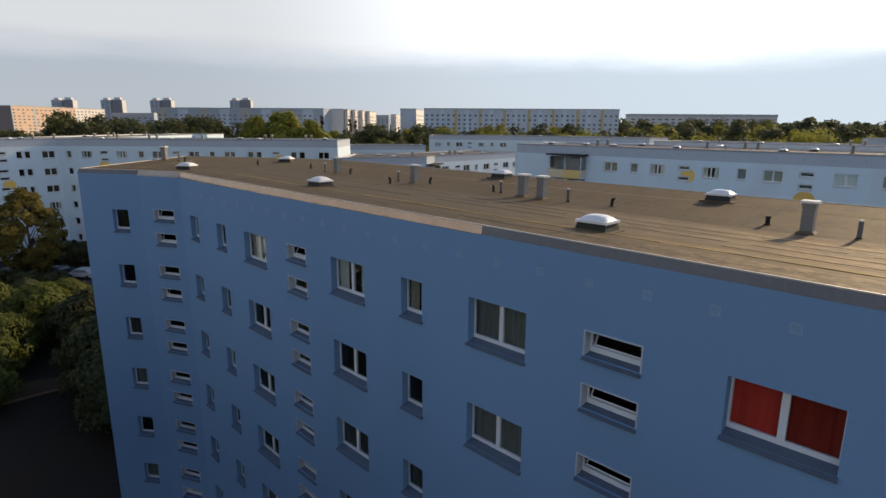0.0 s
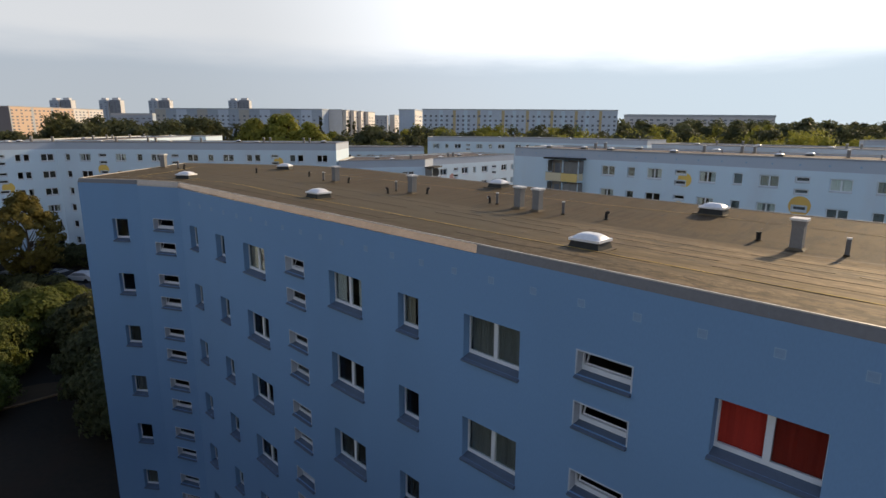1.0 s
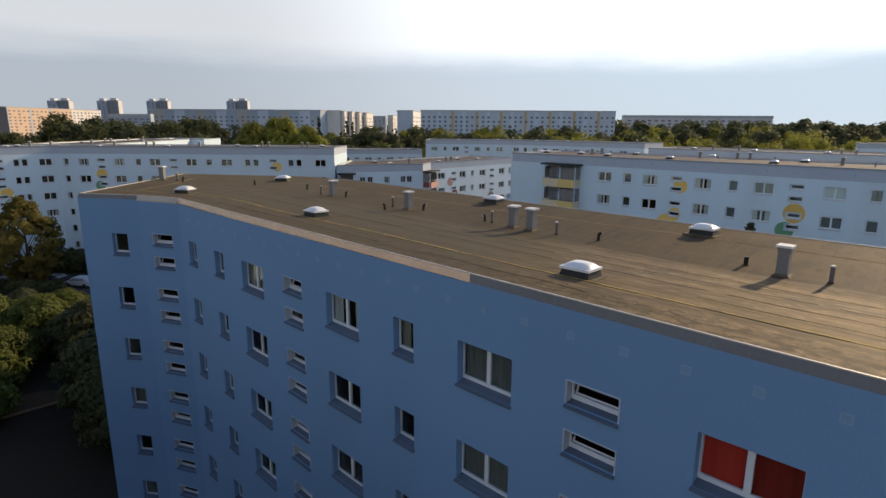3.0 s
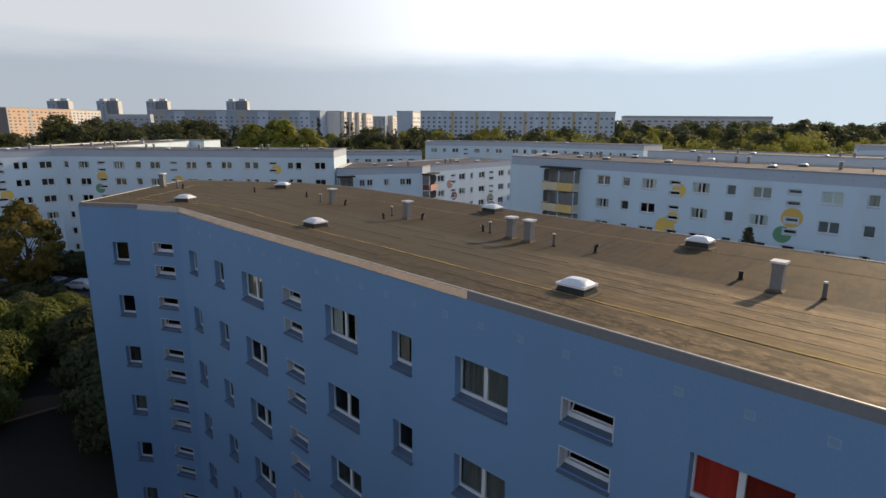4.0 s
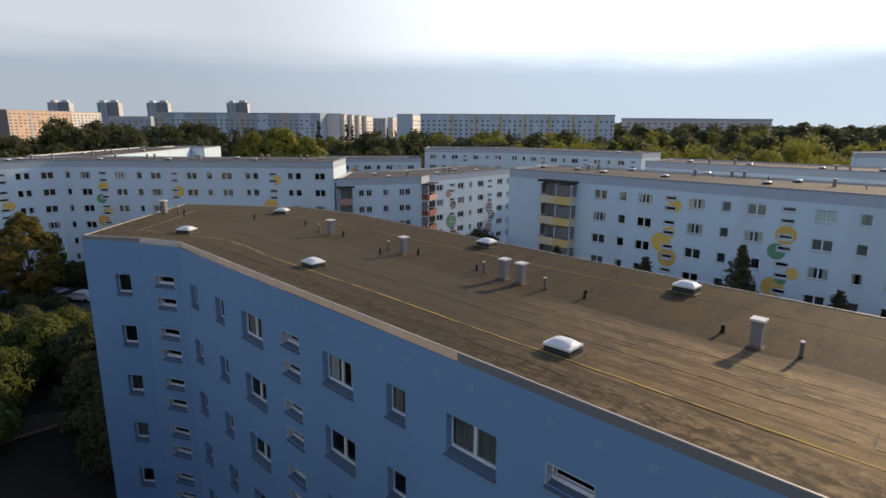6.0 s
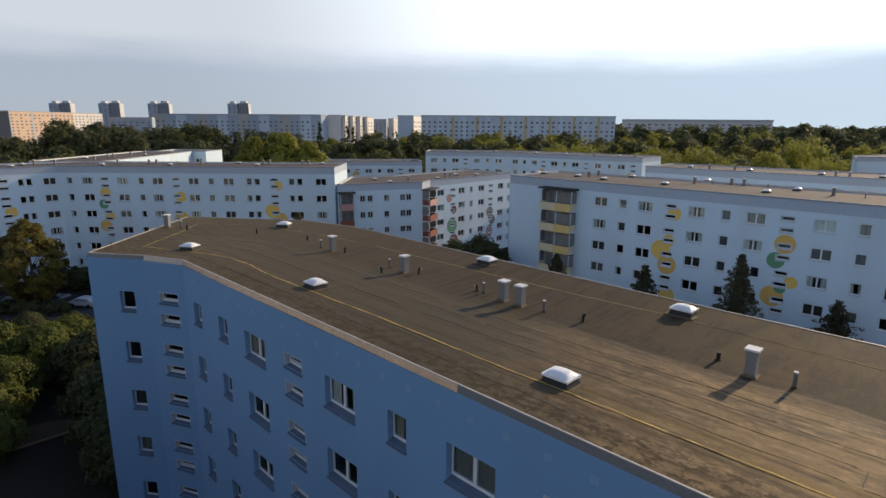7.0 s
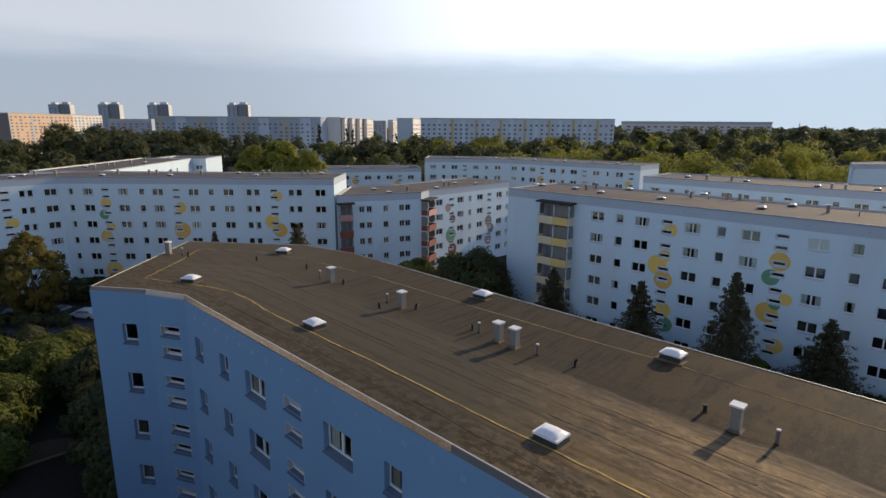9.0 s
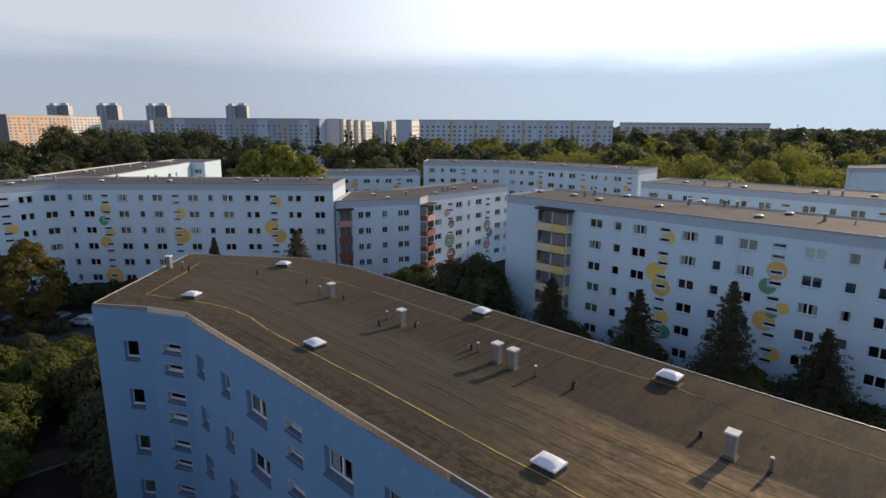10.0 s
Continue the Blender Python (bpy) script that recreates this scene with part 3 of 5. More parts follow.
def painted_circles(parent, m, circles, columns, storeys, top):
    """Round patches of paint round the stair windows, left open where the windows are."""
    rects = []
    for s, kind in columns:
        w, h, _ = SIZES[kind]
        e = 0.08 if kind == "stair" else 0.01
        for r in range(storeys):
            z = top - 2.8 * r
            for zt in ((z, z - 1.17) if kind == "stair" else (z,)):
                rects.append((s - e, s + w + e, zt - h - e, zt + e))
    for n, (cx, cz, r, mat) in enumerate(circles):
        cuts = {cz - r, cz + r}
        k = 24
        cuts |= {cz - r * cos(pi * i / k) for i in range(k + 1)}
        near = [q for q in rects if q[0] < cx + r and q[1] > cx - r and q[2] < cz + r and q[3] > cz - r]
        for q in near:
            cuts |= {v for v in q[2:] if cz - r < v < cz + r}
        zs = sorted(cuts)
        bm = bmesh.new()
        y = -0.005 - 0.004 * (n % 3)
        for z0, z1 in zip(zs, zs[1:]):
            if z1 - z0 < 1e-4:
                continue
            h0, h1 = (sqrt(max(0, r * r - (z - cz) ** 2)) for z in (z0, z1))
            holes = sorted((q[0], q[1]) for q in near if q[2] <= z0 + 1e-5 and q[3] >= z1 - 1e-5)
            left = (cx - h0, cx - h1)
            spans, cur = [], left
            for a, b in holes:
                if a > max(cur):
                    spans.append((cur, (a, a)))
                cur = (max(b, cur[0]), max(b, cur[1]))
            if min(cx + h0, cx + h1) >= max(cur) or not holes:
                spans.append((cur, (cx + h0, cx + h1)))
            for (a0, a1), (b0, b1) in spans:
                if b0 - a0 + b1 - a1 > 1e-3:
                    bm.faces.new([bm.verts.new(p) for p in ((a0, y, z0), (b0, y, z0), (b1, y, z1), (a1, y, z1))])
        part("painted_circle", bm, mat, parent, "", m)


def balcony_stack(parent, m, s0, s1, storeys, top, paints, deep=1.25, halves=2):
    """Stacked balconies before a facade: slabs, painted parapets, screens, posts and a canopy; each storey one part."""
    w = (s1 - s0) / halves
    par_me = []
    for mat in paints:
        parapet = bmesh.new()
        box(parapet, -0.02, -deep - 0.14, -0.06, w - 0.05, -deep - 0.05, 1.0)
        bmesh.ops.bevel(parapet, geom=parapet.edges[:], offset=0.02, segments=1)
        par_me.append(mesh_of("parapet", parapet, mat))
    parapet = bmesh.new()
    box(parapet, 0, -deep - 0.05, 0.10, 0.06, -0.02, 1.0)
    side_me = mesh_of("side_parapet", parapet, paints[0])
    bm = bmesh.new()
    prof = [(-0.02, 1.06)] + [(-deep * (0.45 + 0.5 * sin(pi * (0.12 + 0.76 * i / 8))), 1.06 + 1.5 * i / 8) for i in range(9)] + [(-0.02, 2.56)]
    for x in (0.0, 0.05):
        ring = [bm.verts.new((x, y, z)) for y, z in prof]
        bm.faces.new(ring)
    screen_end = mesh_of("side_screen", bm, CONCRETE)
    slab = bmesh.new()
    box(slab, 0, -deep, -0.08, s1 - s0, -0.005, 0.10)
    slab_me = mesh_of("balcony", slab, RENDER_WHITE)
    rail = bmesh.new()
    box(rail, -0.02, -deep - 0.15, 1.0, s1 - s0, -deep - 0.03, 1.05)
    rail_me = mesh_of("handrail", rail, PIPE)
    bm = bmesh.new()
    box(bm, 0, -deep + 0.09, 0.1, 0.10, -deep + 0.19, 2.62)
    post_me = mesh_of("post", bm, RENDER_WHITE)
    bm = bmesh.new()
    box(bm, w - 0.04, -deep + 0.2, 0.1, w + 0.04, -0.02, 2.62)
    screen_me = mesh_of("partition", bm, RENDER_WHITE)
    bm = bmesh.new()
    box(bm, 0.1, -0.012, 0.1, s1 - s0 - 0.1, -0.004, 2.6)
    back_me = mesh_of("back_wall", bm, BALCONY_BACK)
    bm = bmesh.new()
    n, prev = 14, None
    for i in range(n + 1):
        x, y = w + 0.12 + (w - 0.3) * i / n, -deep + 0.26 + 0.03 * sin(i * 1.7)
        cur = (bm.verts.new((x, y, 1.02)), bm.verts.new((x, y, 2.5)))
        if prev:
            bm.faces.new((prev[0], cur[0], cur[1], prev[1]))
        prev = cur
    blind_me = mesh_of("blind", bm, CURTAIN_MATS[1])
    door = bmesh.new()
    box(door, 0.5, -0.03, 0.15, 1.3, -0.006, 2.2)
    door_me = mesh_of("balcony_door", door, FAR_GLASS)
    bm = bmesh.new()
    box(bm, 1.45, -0.03, 0.9, 2.15, -0.006, 2.2)
    light_me = mesh_of("balcony_window", bm, FAR_GLASS)
    for r in range(storeys):
        z = top - 2.2 - 2.8 * r
        if z < 0.4:
            continue
        b = put("balcony", slab_me, parent, m @ Matrix.Translation((s0, 0, z)))
        for h in range(halves):
            put("parapet", par_me[(h if halves > 1 else int(r % 4 == 0)) % len(par_me)], b, Matrix.Translation((h * w, 0, 0)), "painted parapet")
        for x in (0.03, s1 - s0 - 0.09):
            put("side_parapet", side_me, b, Matrix.Translation((x, 0, 0)))
        for x in (0.0, s1 - s0 - 0.05):
            put("side_screen", screen_end, b, Matrix.Translation((x, 0, 0)), "grey curved side screen")
        put("handrail", rail_me, b)
        put("back_wall", back_me, b, None, "beige balcony wall")
        for h in range(halves + 1):
            put("post", post_me, b, Matrix.Translation((min(max(h * w - 0.05, 0), s1 - s0 - 0.10), 0, 0)))
        if halves > 1:
            put("partition", screen_me, b)
            put("blind", blind_me, b, None, "grey blind over half the balcony")
        for h in range(halves):
            put("balcony_door", door_me, b, Matrix.Translation((h * w, 0, 0)))
            if w > 2.2:
                put("balcony_window", light_me, b, Matrix.Translation((h * w, 0, 0)))
    bm = bmesh.new()
    box(bm, s0 - 0.3, -deep - 0.35, top + 0.55, s1 + 0.3, -0.005, top + 0.75)
    part("canopy", bm, CURB, parent, "dark canopy over the top balcony", m)


# the near block: bent plan, blue-grey stucco
K1, K2, K3, E1 = (-18.0, 27.42), (-14.77, 26.9), (-12.42, 26.08), (18.66, -5.0)
E2, F3, F2, K0 = (27.05, 3.10), (-5.3, 36.12), (-9.2, 38.5), (-18.1, 39.4)
TOP, ROOF = 17.2, 19.07
near = house("apartment_building", "six-storey blue-grey rendered slab block with flat felted roof")
near_pts = [K1, K2, K3, E1, E2, F3, F2, K0]
COLS_A = [(1.67, "single")]
COLS_W = [(0.78, "stair")]
COLS_45 = [(1.02, "single"), (3.85, "single"), (6.42, "double"), (9.75, "stair"), (12.48, "double"), (15.92, "single"), (18.46, "double"),
           (21.7, "stair"), (24.46, "low_double"), (27.9, "single"), (30.4, "double"), (33.7, "stair"), (36.4, "double"), (39.9, "single")]
CURT = {(24.46, 0): 4, (24.46, 1): 1, (18.46, 0): 1, (18.46, 1): 1, (18.46, 2): 2, (15.92, 0): 3, (15.92, 1): -1, (12.48, 0): 0, (12.48, 1): -1, (12.48, 2): 2,
        (6.42, 0): 3, (6.42, 1): -1, (6.42, 2): -1, (1.67, 0): -1, (1.67, 1): -1, (1.67, 2): 2, (3.85, 0): 2, (3.85, 1): 2, (1.02, 0): 2}
SIZES["stair"] = (1.22, 0.54, 0.0)


def edge(x):
    """Height of the roof edge, which drops a little along the block."""
    return max(18.93, 19.02 - 0.0085 * x)


facade(near, K1, K2, COLS_A, 18.72, 6, TOP, RENDER_BLUE, CURT)
facade(near, K2, K3, COLS_W, 18.72, 6, TOP + 0.08, RENDER_BLUE)
M45 = facade(near, K3, E1, COLS_45, 18.72, 6, TOP, RENDER_BLUE, CURT)
for a, b in ((E1, E2), (E2, F3), (F3, F2), (F2, K0), (K0, K1)):
    facade(near, a, b, [], 18.72, 6, TOP, RENDER_BLUE)
core(near, near_pts, 19.0, 6)


def roof_edge():
    """Slanting wall head and folded sheets that lean back from it, each length a piece, with a thin pale lip on top."""
    low, high, lip = inset(near_pts, -0.006), inset(near_pts, 0.06), inset(near_pts, 0.105)
    lengths = (1, 1, 14, 4, 14, 2, 3, 4)
    for ob in near.children:
        if ob.name.startswith("wall"):
            for v in ob.data.vertices:
                if abs(v.co.z - 18.72) < 0.001:
                    v.co.z = edge((ob.matrix_basis @ v.co).x) - 0.19
    for i in range(8):
        k = (i + 1) % 8

        def at(ring, f, dz):
            p = Vector(ring[i]).lerp(Vector(ring[k]), f)
            return (p.x, p.y, edge(p.x) + dz)

        def strip(rows, name, mat, label, f0=0.0, f1=1.0):
            bm = bmesh.new()
            cuts = [f0 + (f1 - f0) * q / 6 for q in range(7)]
            vs = [[bm.verts.new(at(ring, f, dz)) for f in cuts] for ring, dz in rows]
            for r0, r1 in zip(vs, vs[1:]):
                for q in range(6):
                    bm.faces.new((r0[q], r0[q + 1], r1[q + 1], r1[q]))
            part(name, bm, mat, near, label)

        n = lengths[i]
        for q in range(n):
            # first six lengths: warm reflection on the grey metal put into a tan colour
            mat, label = (PALE_FASCIA, "pale fascia sheet") if i == 1 else (FASCIA_REFLECTION, "grey metal fascia sheet, warm reflection put into a tan colour") if i == 2 and q < 6 else (FASCIA, "grey metal fascia sheet")
            skirt = ((low, -0.265 + (0.010 * q if i == 2 else 0.0)),) if mat is not FASCIA else ()
            strip(skirt + ((low, -0.205), (high, -0.012)), "fascia", mat, label, q / n, (q + 1) / n - 0.00005)
        fold = ((high, -0.02), (high, 0.012), (lip, 0.012), (lip, -0.06))
        strip(fold, "coping", PALE_FASCIA if i == 1 else COPING, "pale metal lip")


roof_edge()


def attic_vents(parent, m, s0, s1, step, z, plate):
    bm = bmesh.new()
    e, t, d = 0.085, 0.013, -0.006
    box(bm, -e, d, -e, e, 0.002, -e + t)
    box(bm, -e, d, e - t, e, 0.002, e)
    box(bm, -e, d, -e + t, -e + t, 0.002, e - t)
    box(bm, e - t, d, -e + t, e, 0.002, e - t)
    me = mesh_of("attic_vent", bm, VENT)
    bm = bmesh.new()
    box(bm, -e + t, -0.003, -e + t, e - t, 0.002, e - t)
    plate_me = mesh_of("vent_plate", bm, plate)
    n = int((s1 - s0) / step)
    for i in range(n + 1):
        put("vent_plate", plate_me, put("attic_vent", me, parent, m @ Matrix.Translation((s0 + i * step, 0, z))))


attic_vents(near, M45, 1.24, 43.0, 1.205, 18.23, VENT_PLATE)

# roof of the near block: felt sheets that fall to a valley along the middle
NEAR_LINE, FAR_LINE = inset(near_pts, 0.125)[:4], [inset(near_pts, 0.125)[i] for i in (7, 6, 5, 4)]


def roof_fall(u, x):
    """Height of the felt: it falls from the edges to the valley, and runs out level at the end wall."""
    end = min(1.0, max(0.0, (x + 18.0) / 4.0))
    depth = min(0.38, max(0.24, 0.33 + 0.008 * x))
    return edge(x) - 0.015 - depth * max(0.0, min(u / 0.555, (1 - u) / 0.445)) ** 0.92 * end


def roof_point(u, v):
    """u across the roof (0 near edge, 1 far edge), v along it (0 to 3 by segment)."""
    i = min(2, int(v))
    f = v - i
    a = Vector(NEAR_LINE[i]).lerp(Vector(NEAR_LINE[i + 1]), f)
    b = Vector(FAR_LINE[i]).lerp(Vector(FAR_LINE[i + 1]), f)
    p = a.lerp(b, u)
    return Vector((p.x, p.y, roof_fall(u, p.x)))


def roof_height(x, y):
    """Height of the felt at a place in plan: finds u and v there by a few Newton steps."""
    best = None
    for i in range(3):
        u, f = 0.5, 0.5
        for _ in range(6):
            a0, a1, b0, b1 = (Vector(p) for p in (NEAR_LINE[i], NEAR_LINE[i + 1], FAR_LINE[i], FAR_LINE[i + 1]))
            a, b = a0.lerp(a1, f), b0.lerp(b1, f)
            r = a.lerp(b, u) - Vector((x, y))
            du, df = b - a, (a1 - a0).lerp(b1 - b0, u)
            det = du.x * df.y - du.y * df.x
            u -= (r.x * df.y - r.y * df.x) / det
            f -= (du.x * r.y - du.y * r.x) / det
        miss = max(0.0, -f, f - 1) + max(0.0, -u, u - 1)
        if best is None or miss < best[0]:
            best = (miss, min(1.0, max(0.0, u)))
    return roof_fall(best[1], x)


def sheet(u0, u1, v0, v1, lift, wob, rng):
    """One length of felt, slightly uneven, lapped over its neighbour on one side."""
    bm = bmesh.new()
    vs = sorted({v0, v1, *[k for k in (1.0, 2.0) if v0 < k < v1]} | {v0 + (v1 - v0) * i / 8 for i in range(1, 8)})
    us = [u0 + (u1 - u0) * i / 3 for i in range(4)]
    rows = []
    for q in vs:
        w = wob * (sin(q * 23 + u0 * 40) + 0.7 * sin(q * 61 + u0 * 90))
        row = []
        for i, u in enumerate(us):
            h = lift[0] + (lift[1] - lift[0]) * i / 3 + lift[2] * (q - v0) / (v1 - v0) + (rng.uniform(-0.003, 0.001) if 0 < i < 3 else 0.0)
            row.append(bm.verts.new(roof_point(min(1.0, max(0.0, u + w)), q) + Vector((0, 0, h))))
        rows.append(row)
    for r0, r1 in zip(rows, rows[1:]):
        for k in range(3):
            bm.faces.new((r0[k], r1[k], r1[k + 1], r0[k + 1]))
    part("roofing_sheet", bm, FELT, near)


def roof_sheets():
    rng = random.Random(5)
    bed = bmesh.new()
    prism(bed, inset(near_pts, 0.2), 18.0, 18.35)
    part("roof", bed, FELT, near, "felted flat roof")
    # near slope: lengths of felt along the block
    n = 7
    for j in range(n):
        u0, u1 = 0.54 * j / n, 0.54 * (j + 1) / n
        cuts, v = [0.0], rng.uniform(0.3, 0.9)
        while v < 2.97:
            cuts.append(v)
            v += rng.uniform(0.5, 0.8) if v < 1.9 else rng.uniform(0.14, 0.24)
        for c0, c1 in zip(cuts, cuts[1:] + [3.0]):
            sheet(u0 - 0.003, u1 + 0.003, c0, c1, (0.003, 0.001, rng.uniform(-0.001, 0.001)), 0.004, rng)
    # far slope: lengths of felt from the valley up to the edge
    v = 0.0
    while v < 2.999:
        step = 0.26 if v < 0.999 else (0.25 if v < 1.999 else 0.0232)
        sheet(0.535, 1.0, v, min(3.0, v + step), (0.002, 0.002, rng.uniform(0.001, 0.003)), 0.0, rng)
        v += step


roof_sheets()


def ribbon(points, width, z_of, mat, name, parent):
    bm = bmesh.new()
    prev = None
    for i, p in enumerate(points):
        q = points[min(i + 1, len(points) - 1)]
        o = points[max(i - 1, 0)]
        d = Vector((q[0] - o[0], q[1] - o[1])).normalized()
        n = Vector((-d.y, d.x)) * width / 2
        cur = [bm.verts.new((p[0] + s * n.x, p[1] + s * n.y, z_of(p[0] + s * n.x, p[1] + s * n.y) + 0.010)) for s in (1, -1)]
        if prev:
            bm.faces.new((prev[0], prev[1], cur[1], cur[0]))
        prev = cur
    return part(name, bm, mat, parent, "worn yellow line on the roof felt")


def dense(points, step=0.5, wob=0.03):
    out = []
    rng = random.Random(3)
    for a, b in zip(points, points[1:]):
        n = max(1, int(hypot(b[0] - a[0], b[1] - a[1]) / step))
        out += [(a[0] + (b[0] - a[0]) * i / n + rng.uniform(-wob, wob), a[1] + (b[1] - a[1]) * i / n + rng.uniform(-wob, wob)) for i in range(n)]
    return out + [points[-1]]


ribbon(dense([(-16.2, 37.0), (-16.05, 29.3), (-13.5, 28.5), (-11.9, 27.9), (-10.2, 26.9), (-8.9, 25.7), (-7.5, 24.0), (-6.0, 22.5), (-4.7, 21.2), (-2.2, 18.8), (0.45, 16.05), (2.35, 14.1), (4.3, 12.2), (12.0, 4.4), (17.5, -1.0)]), 0.062, roof_height, YELLOW_LINE, "painted_line", near)
ribbon(dense([(-16.2, 37.0), (-13.4, 37.0), (-11.0, 36.2), (-7.45, 34.1), (-4.15, 31.4), (-1.9, 29.3), (2.6, 24.95), (6.1, 21.65), (9.3, 18.8), (11.05, 16.9), (13.3, 14.5), (25.0, 3.0)]), 0.045, roof_height, WORN_LINE, "painted_line", near)

# ---- things on the near roof ----


def skylight(L=0.74, W=0.58):
    ob = tagged(new("skylight"), "white acrylic dome skylight on a dark felted curb", "skylight", "roof skylights")
    bm = bmesh.new()
    v0 = [(-L / 2 - 0.07, -W / 2 - 0.07), (L / 2 + 0.07, -W / 2 - 0.07), (L / 2 + 0.07, W / 2 + 0.07), (-L / 2 - 0.07, W / 2 + 0.07)]
    v1 = [(-L / 2, -W / 2), (L / 2, -W / 2), (L / 2, W / 2), (-L / 2, W / 2)]
    lo = [bm.verts.new((*p, -0.06)) for p in v0]
    hi = [bm.verts.new((*p, 0.20)) for p in v1]
    for i in range(4):
        bm.faces.new((lo[i], lo[(i + 1) % 4], hi[(i + 1) % 4], hi[i]))
    bm.faces.new(hi)
    part("curb", bm, CURB, ob, "dark felted curb")
    bm = bmesh.new()
    rng = random.Random(2)
    ring = [(x * (1 + rng.uniform(-0.1, 0.12)), y * (1 + rng.uniform(-0.1, 0.12))) for x, y in ((-0.56, -0.46), (-0.2, -0.50), (0.2, -0.46), (0.56, -0.48), (0.60, 0.0), (0.55, 0.46), (0.1, 0.50), (-0.3, 0.46), (-0.56, 0.47), (-0.6, 0.0))]
    prism(bm, [(x * 0.9, y * 0.92) for x, y in ring], -0.05, 0.010)
    part("flashing", bm, FLASHING, ob, "pale felt flashing")
    bm = bmesh.new()
    box(bm, -L / 2 - 0.05, -W / 2 - 0.05, 0.19, L / 2 + 0.05, W / 2 + 0.05, 0.25)
    part("rim", bm, ACRYL, ob)
    bm = bmesh.new()
    nx, ny = 10, 8
    grid = []
    for i in range(nx + 1):
        row = []
        for j in range(ny + 1):
            a, b = 2 * i / nx - 1, 2 * j / ny - 1
            h = (1 - abs(a) ** 3.5) * (1 - abs(b) ** 3.5)
            row.append(bm.verts.new((a * L / 2, b * W / 2, 0.245 + 0.13 * h ** 0.7)))
        grid.append(row)
    for i in range(nx):
        for j in range(ny):
            f = bm.faces.new((grid[i][j], grid[i + 1][j], grid[i + 1][j + 1], grid[i][j + 1]))
            f.smooth = True
    part("dome", bm, ACRYL, ob, "white acrylic dome")
    return ob


def chimney(h=0.86, w=0.29):
    ob = tagged(new("vent_chimney"), "grey concrete vent chimney with a pale cap slab", "chimney", "roof chimneys")
    bm = bmesh.new()
    box(bm, -w / 2, -w / 2, -0.1, w / 2, w / 2, h - 0.16)
    bmesh.ops.bevel(bm, geom=bm.edges[:], offset=0.012, segments=1)
    part("shaft", bm, CONCRETE, ob)
    bm = bmesh.new()
    c = w / 2 + 0.018
    box(bm, -c, -c, h - 0.17, c, c, h - 0.065)
    bmesh.ops.bevel(bm, geom=bm.edges[:], offset=0.012, segments=1)
    part("head", bm, CONCRETE, ob)
    bm = bmesh.new()
    c = w / 2 + 0.055
    box(bm, -c, -c, h - 0.063, c, c, h)
    bmesh.ops.bevel(bm, geom=bm.edges[:], offset=0.015, segments=1)
    part("cap", bm, CAP, ob, "pale concrete cap slab")
    bm = bmesh.new()
    lo = [bm.verts.new((x, y, 0.004)) for x, y in ((-w * 0.85, -w * 0.8), (w * 0.8, -w * 0.85), (w * 0.85, w * 0.8), (-w * 0.8, w * 0.85))]
    hi = [bm.verts.new((x * (w / 2 + 0.008), y * (w / 2 + 0.008), 0.07)) for x, y in ((-1, -1), (1, -1), (1, 1), (-1, 1))]
    for i in range(4):
        bm.faces.new((lo[i], lo[(i + 1) % 4], hi[(i + 1) % 4], hi[i]))
    part("flashing", bm, FLASHING, ob, "felt flashing")
    return ob


def vent_pipe(h=0.46, r=0.055):
    ob = tagged(new("vent_pipe"), "grey metal vent pipe with a small hood", "pipe", "roof pipes")
    bm = bmesh.new()
    tube(bm, (0, 0, -0.08), (0, 0, h), r, r, 12)
    part("pipe", bm, PIPE, ob)
    bm = bmesh.new()
    tube(bm, (0, 0, h - 0.01), (0, 0, h + 0.03), r * 1.12, r * 1.12, 12)
    part("hood", bm, CAP, ob)
    bm = bmesh.new()
    tube(bm, (0, 0, -0.08), (0, 0, 0.05), r * 2.1, r * 1.2, 12)
    part("collar", bm, FELT, ob)
    return ob


def gooseneck(h=0.30, r=0.052):
    ob = tagged(new("vent_elbow"), "black bent vent pipe stub on the felt", "pipe", "roof vent elbows")
    bm = bmesh.new()
    pts = [Vector((0, 0, -0.06)), Vector((0, 0, h * 0.7))] + [Vector((0.055 - 0.055 * cos(a), 0, h * 0.7 + 0.055 * sin(a))) for a in (0.6, 1.2, 1.8, 2.3)]
    for a, b in zip(pts, pts[1:]):
        tube(bm, a, b + (b - a).normalized() * 0.012, r, r, 10)
    part("bend", bm, BLACK, ob)
    d = (pts[-1] - pts[-2]).normalized()
    # pale ring puts the highlight on the black pipe into its colour
    bm = bmesh.new()
    tube(bm, pts[-1] + d * 0.006, pts[-1] + d * 0.022, r * 1.08, r * 0.9, 10)
    part("mouth", bm, CAP, ob, "pale mouth ring, a highlight put into its colour")
    bm = bmesh.new()
    tube(bm, (0, 0, -0.06), (0, 0, 0.035), r * 1.9, r * 1.7, 12)
    part("collar", bm, CURB, ob)
    return ob


def vent_stub(h=0.25, r=0.062):
    ob = tagged(new("vent_stub"), "short black vent stub with a flared rim", "pipe")
    bm = bmesh.new()
    tube(bm, (0, 0, -0.06), (0, 0, h), r, r, 12)
    part("pipe", bm, BLACK, ob)
    bm = bmesh.new()
    tube(bm, (0, 0, h - 0.03), (0, 0, h + 0.012), r * 1.05, r * 1.25, 12)
    part("rim", bm, CURB, ob)
    bm = bmesh.new()
    tube(bm, (0, 0, -0.06), (0, 0, 0.03), r * 2.0, r * 1.5, 12)
    part("collar", bm, FELT, ob)
    return ob


def on_roof(x, y, turn):
    return Matrix.Translation((x, y, roof_height(x, y))) @ Matrix.Rotation(radians(turn), 4, "Z")


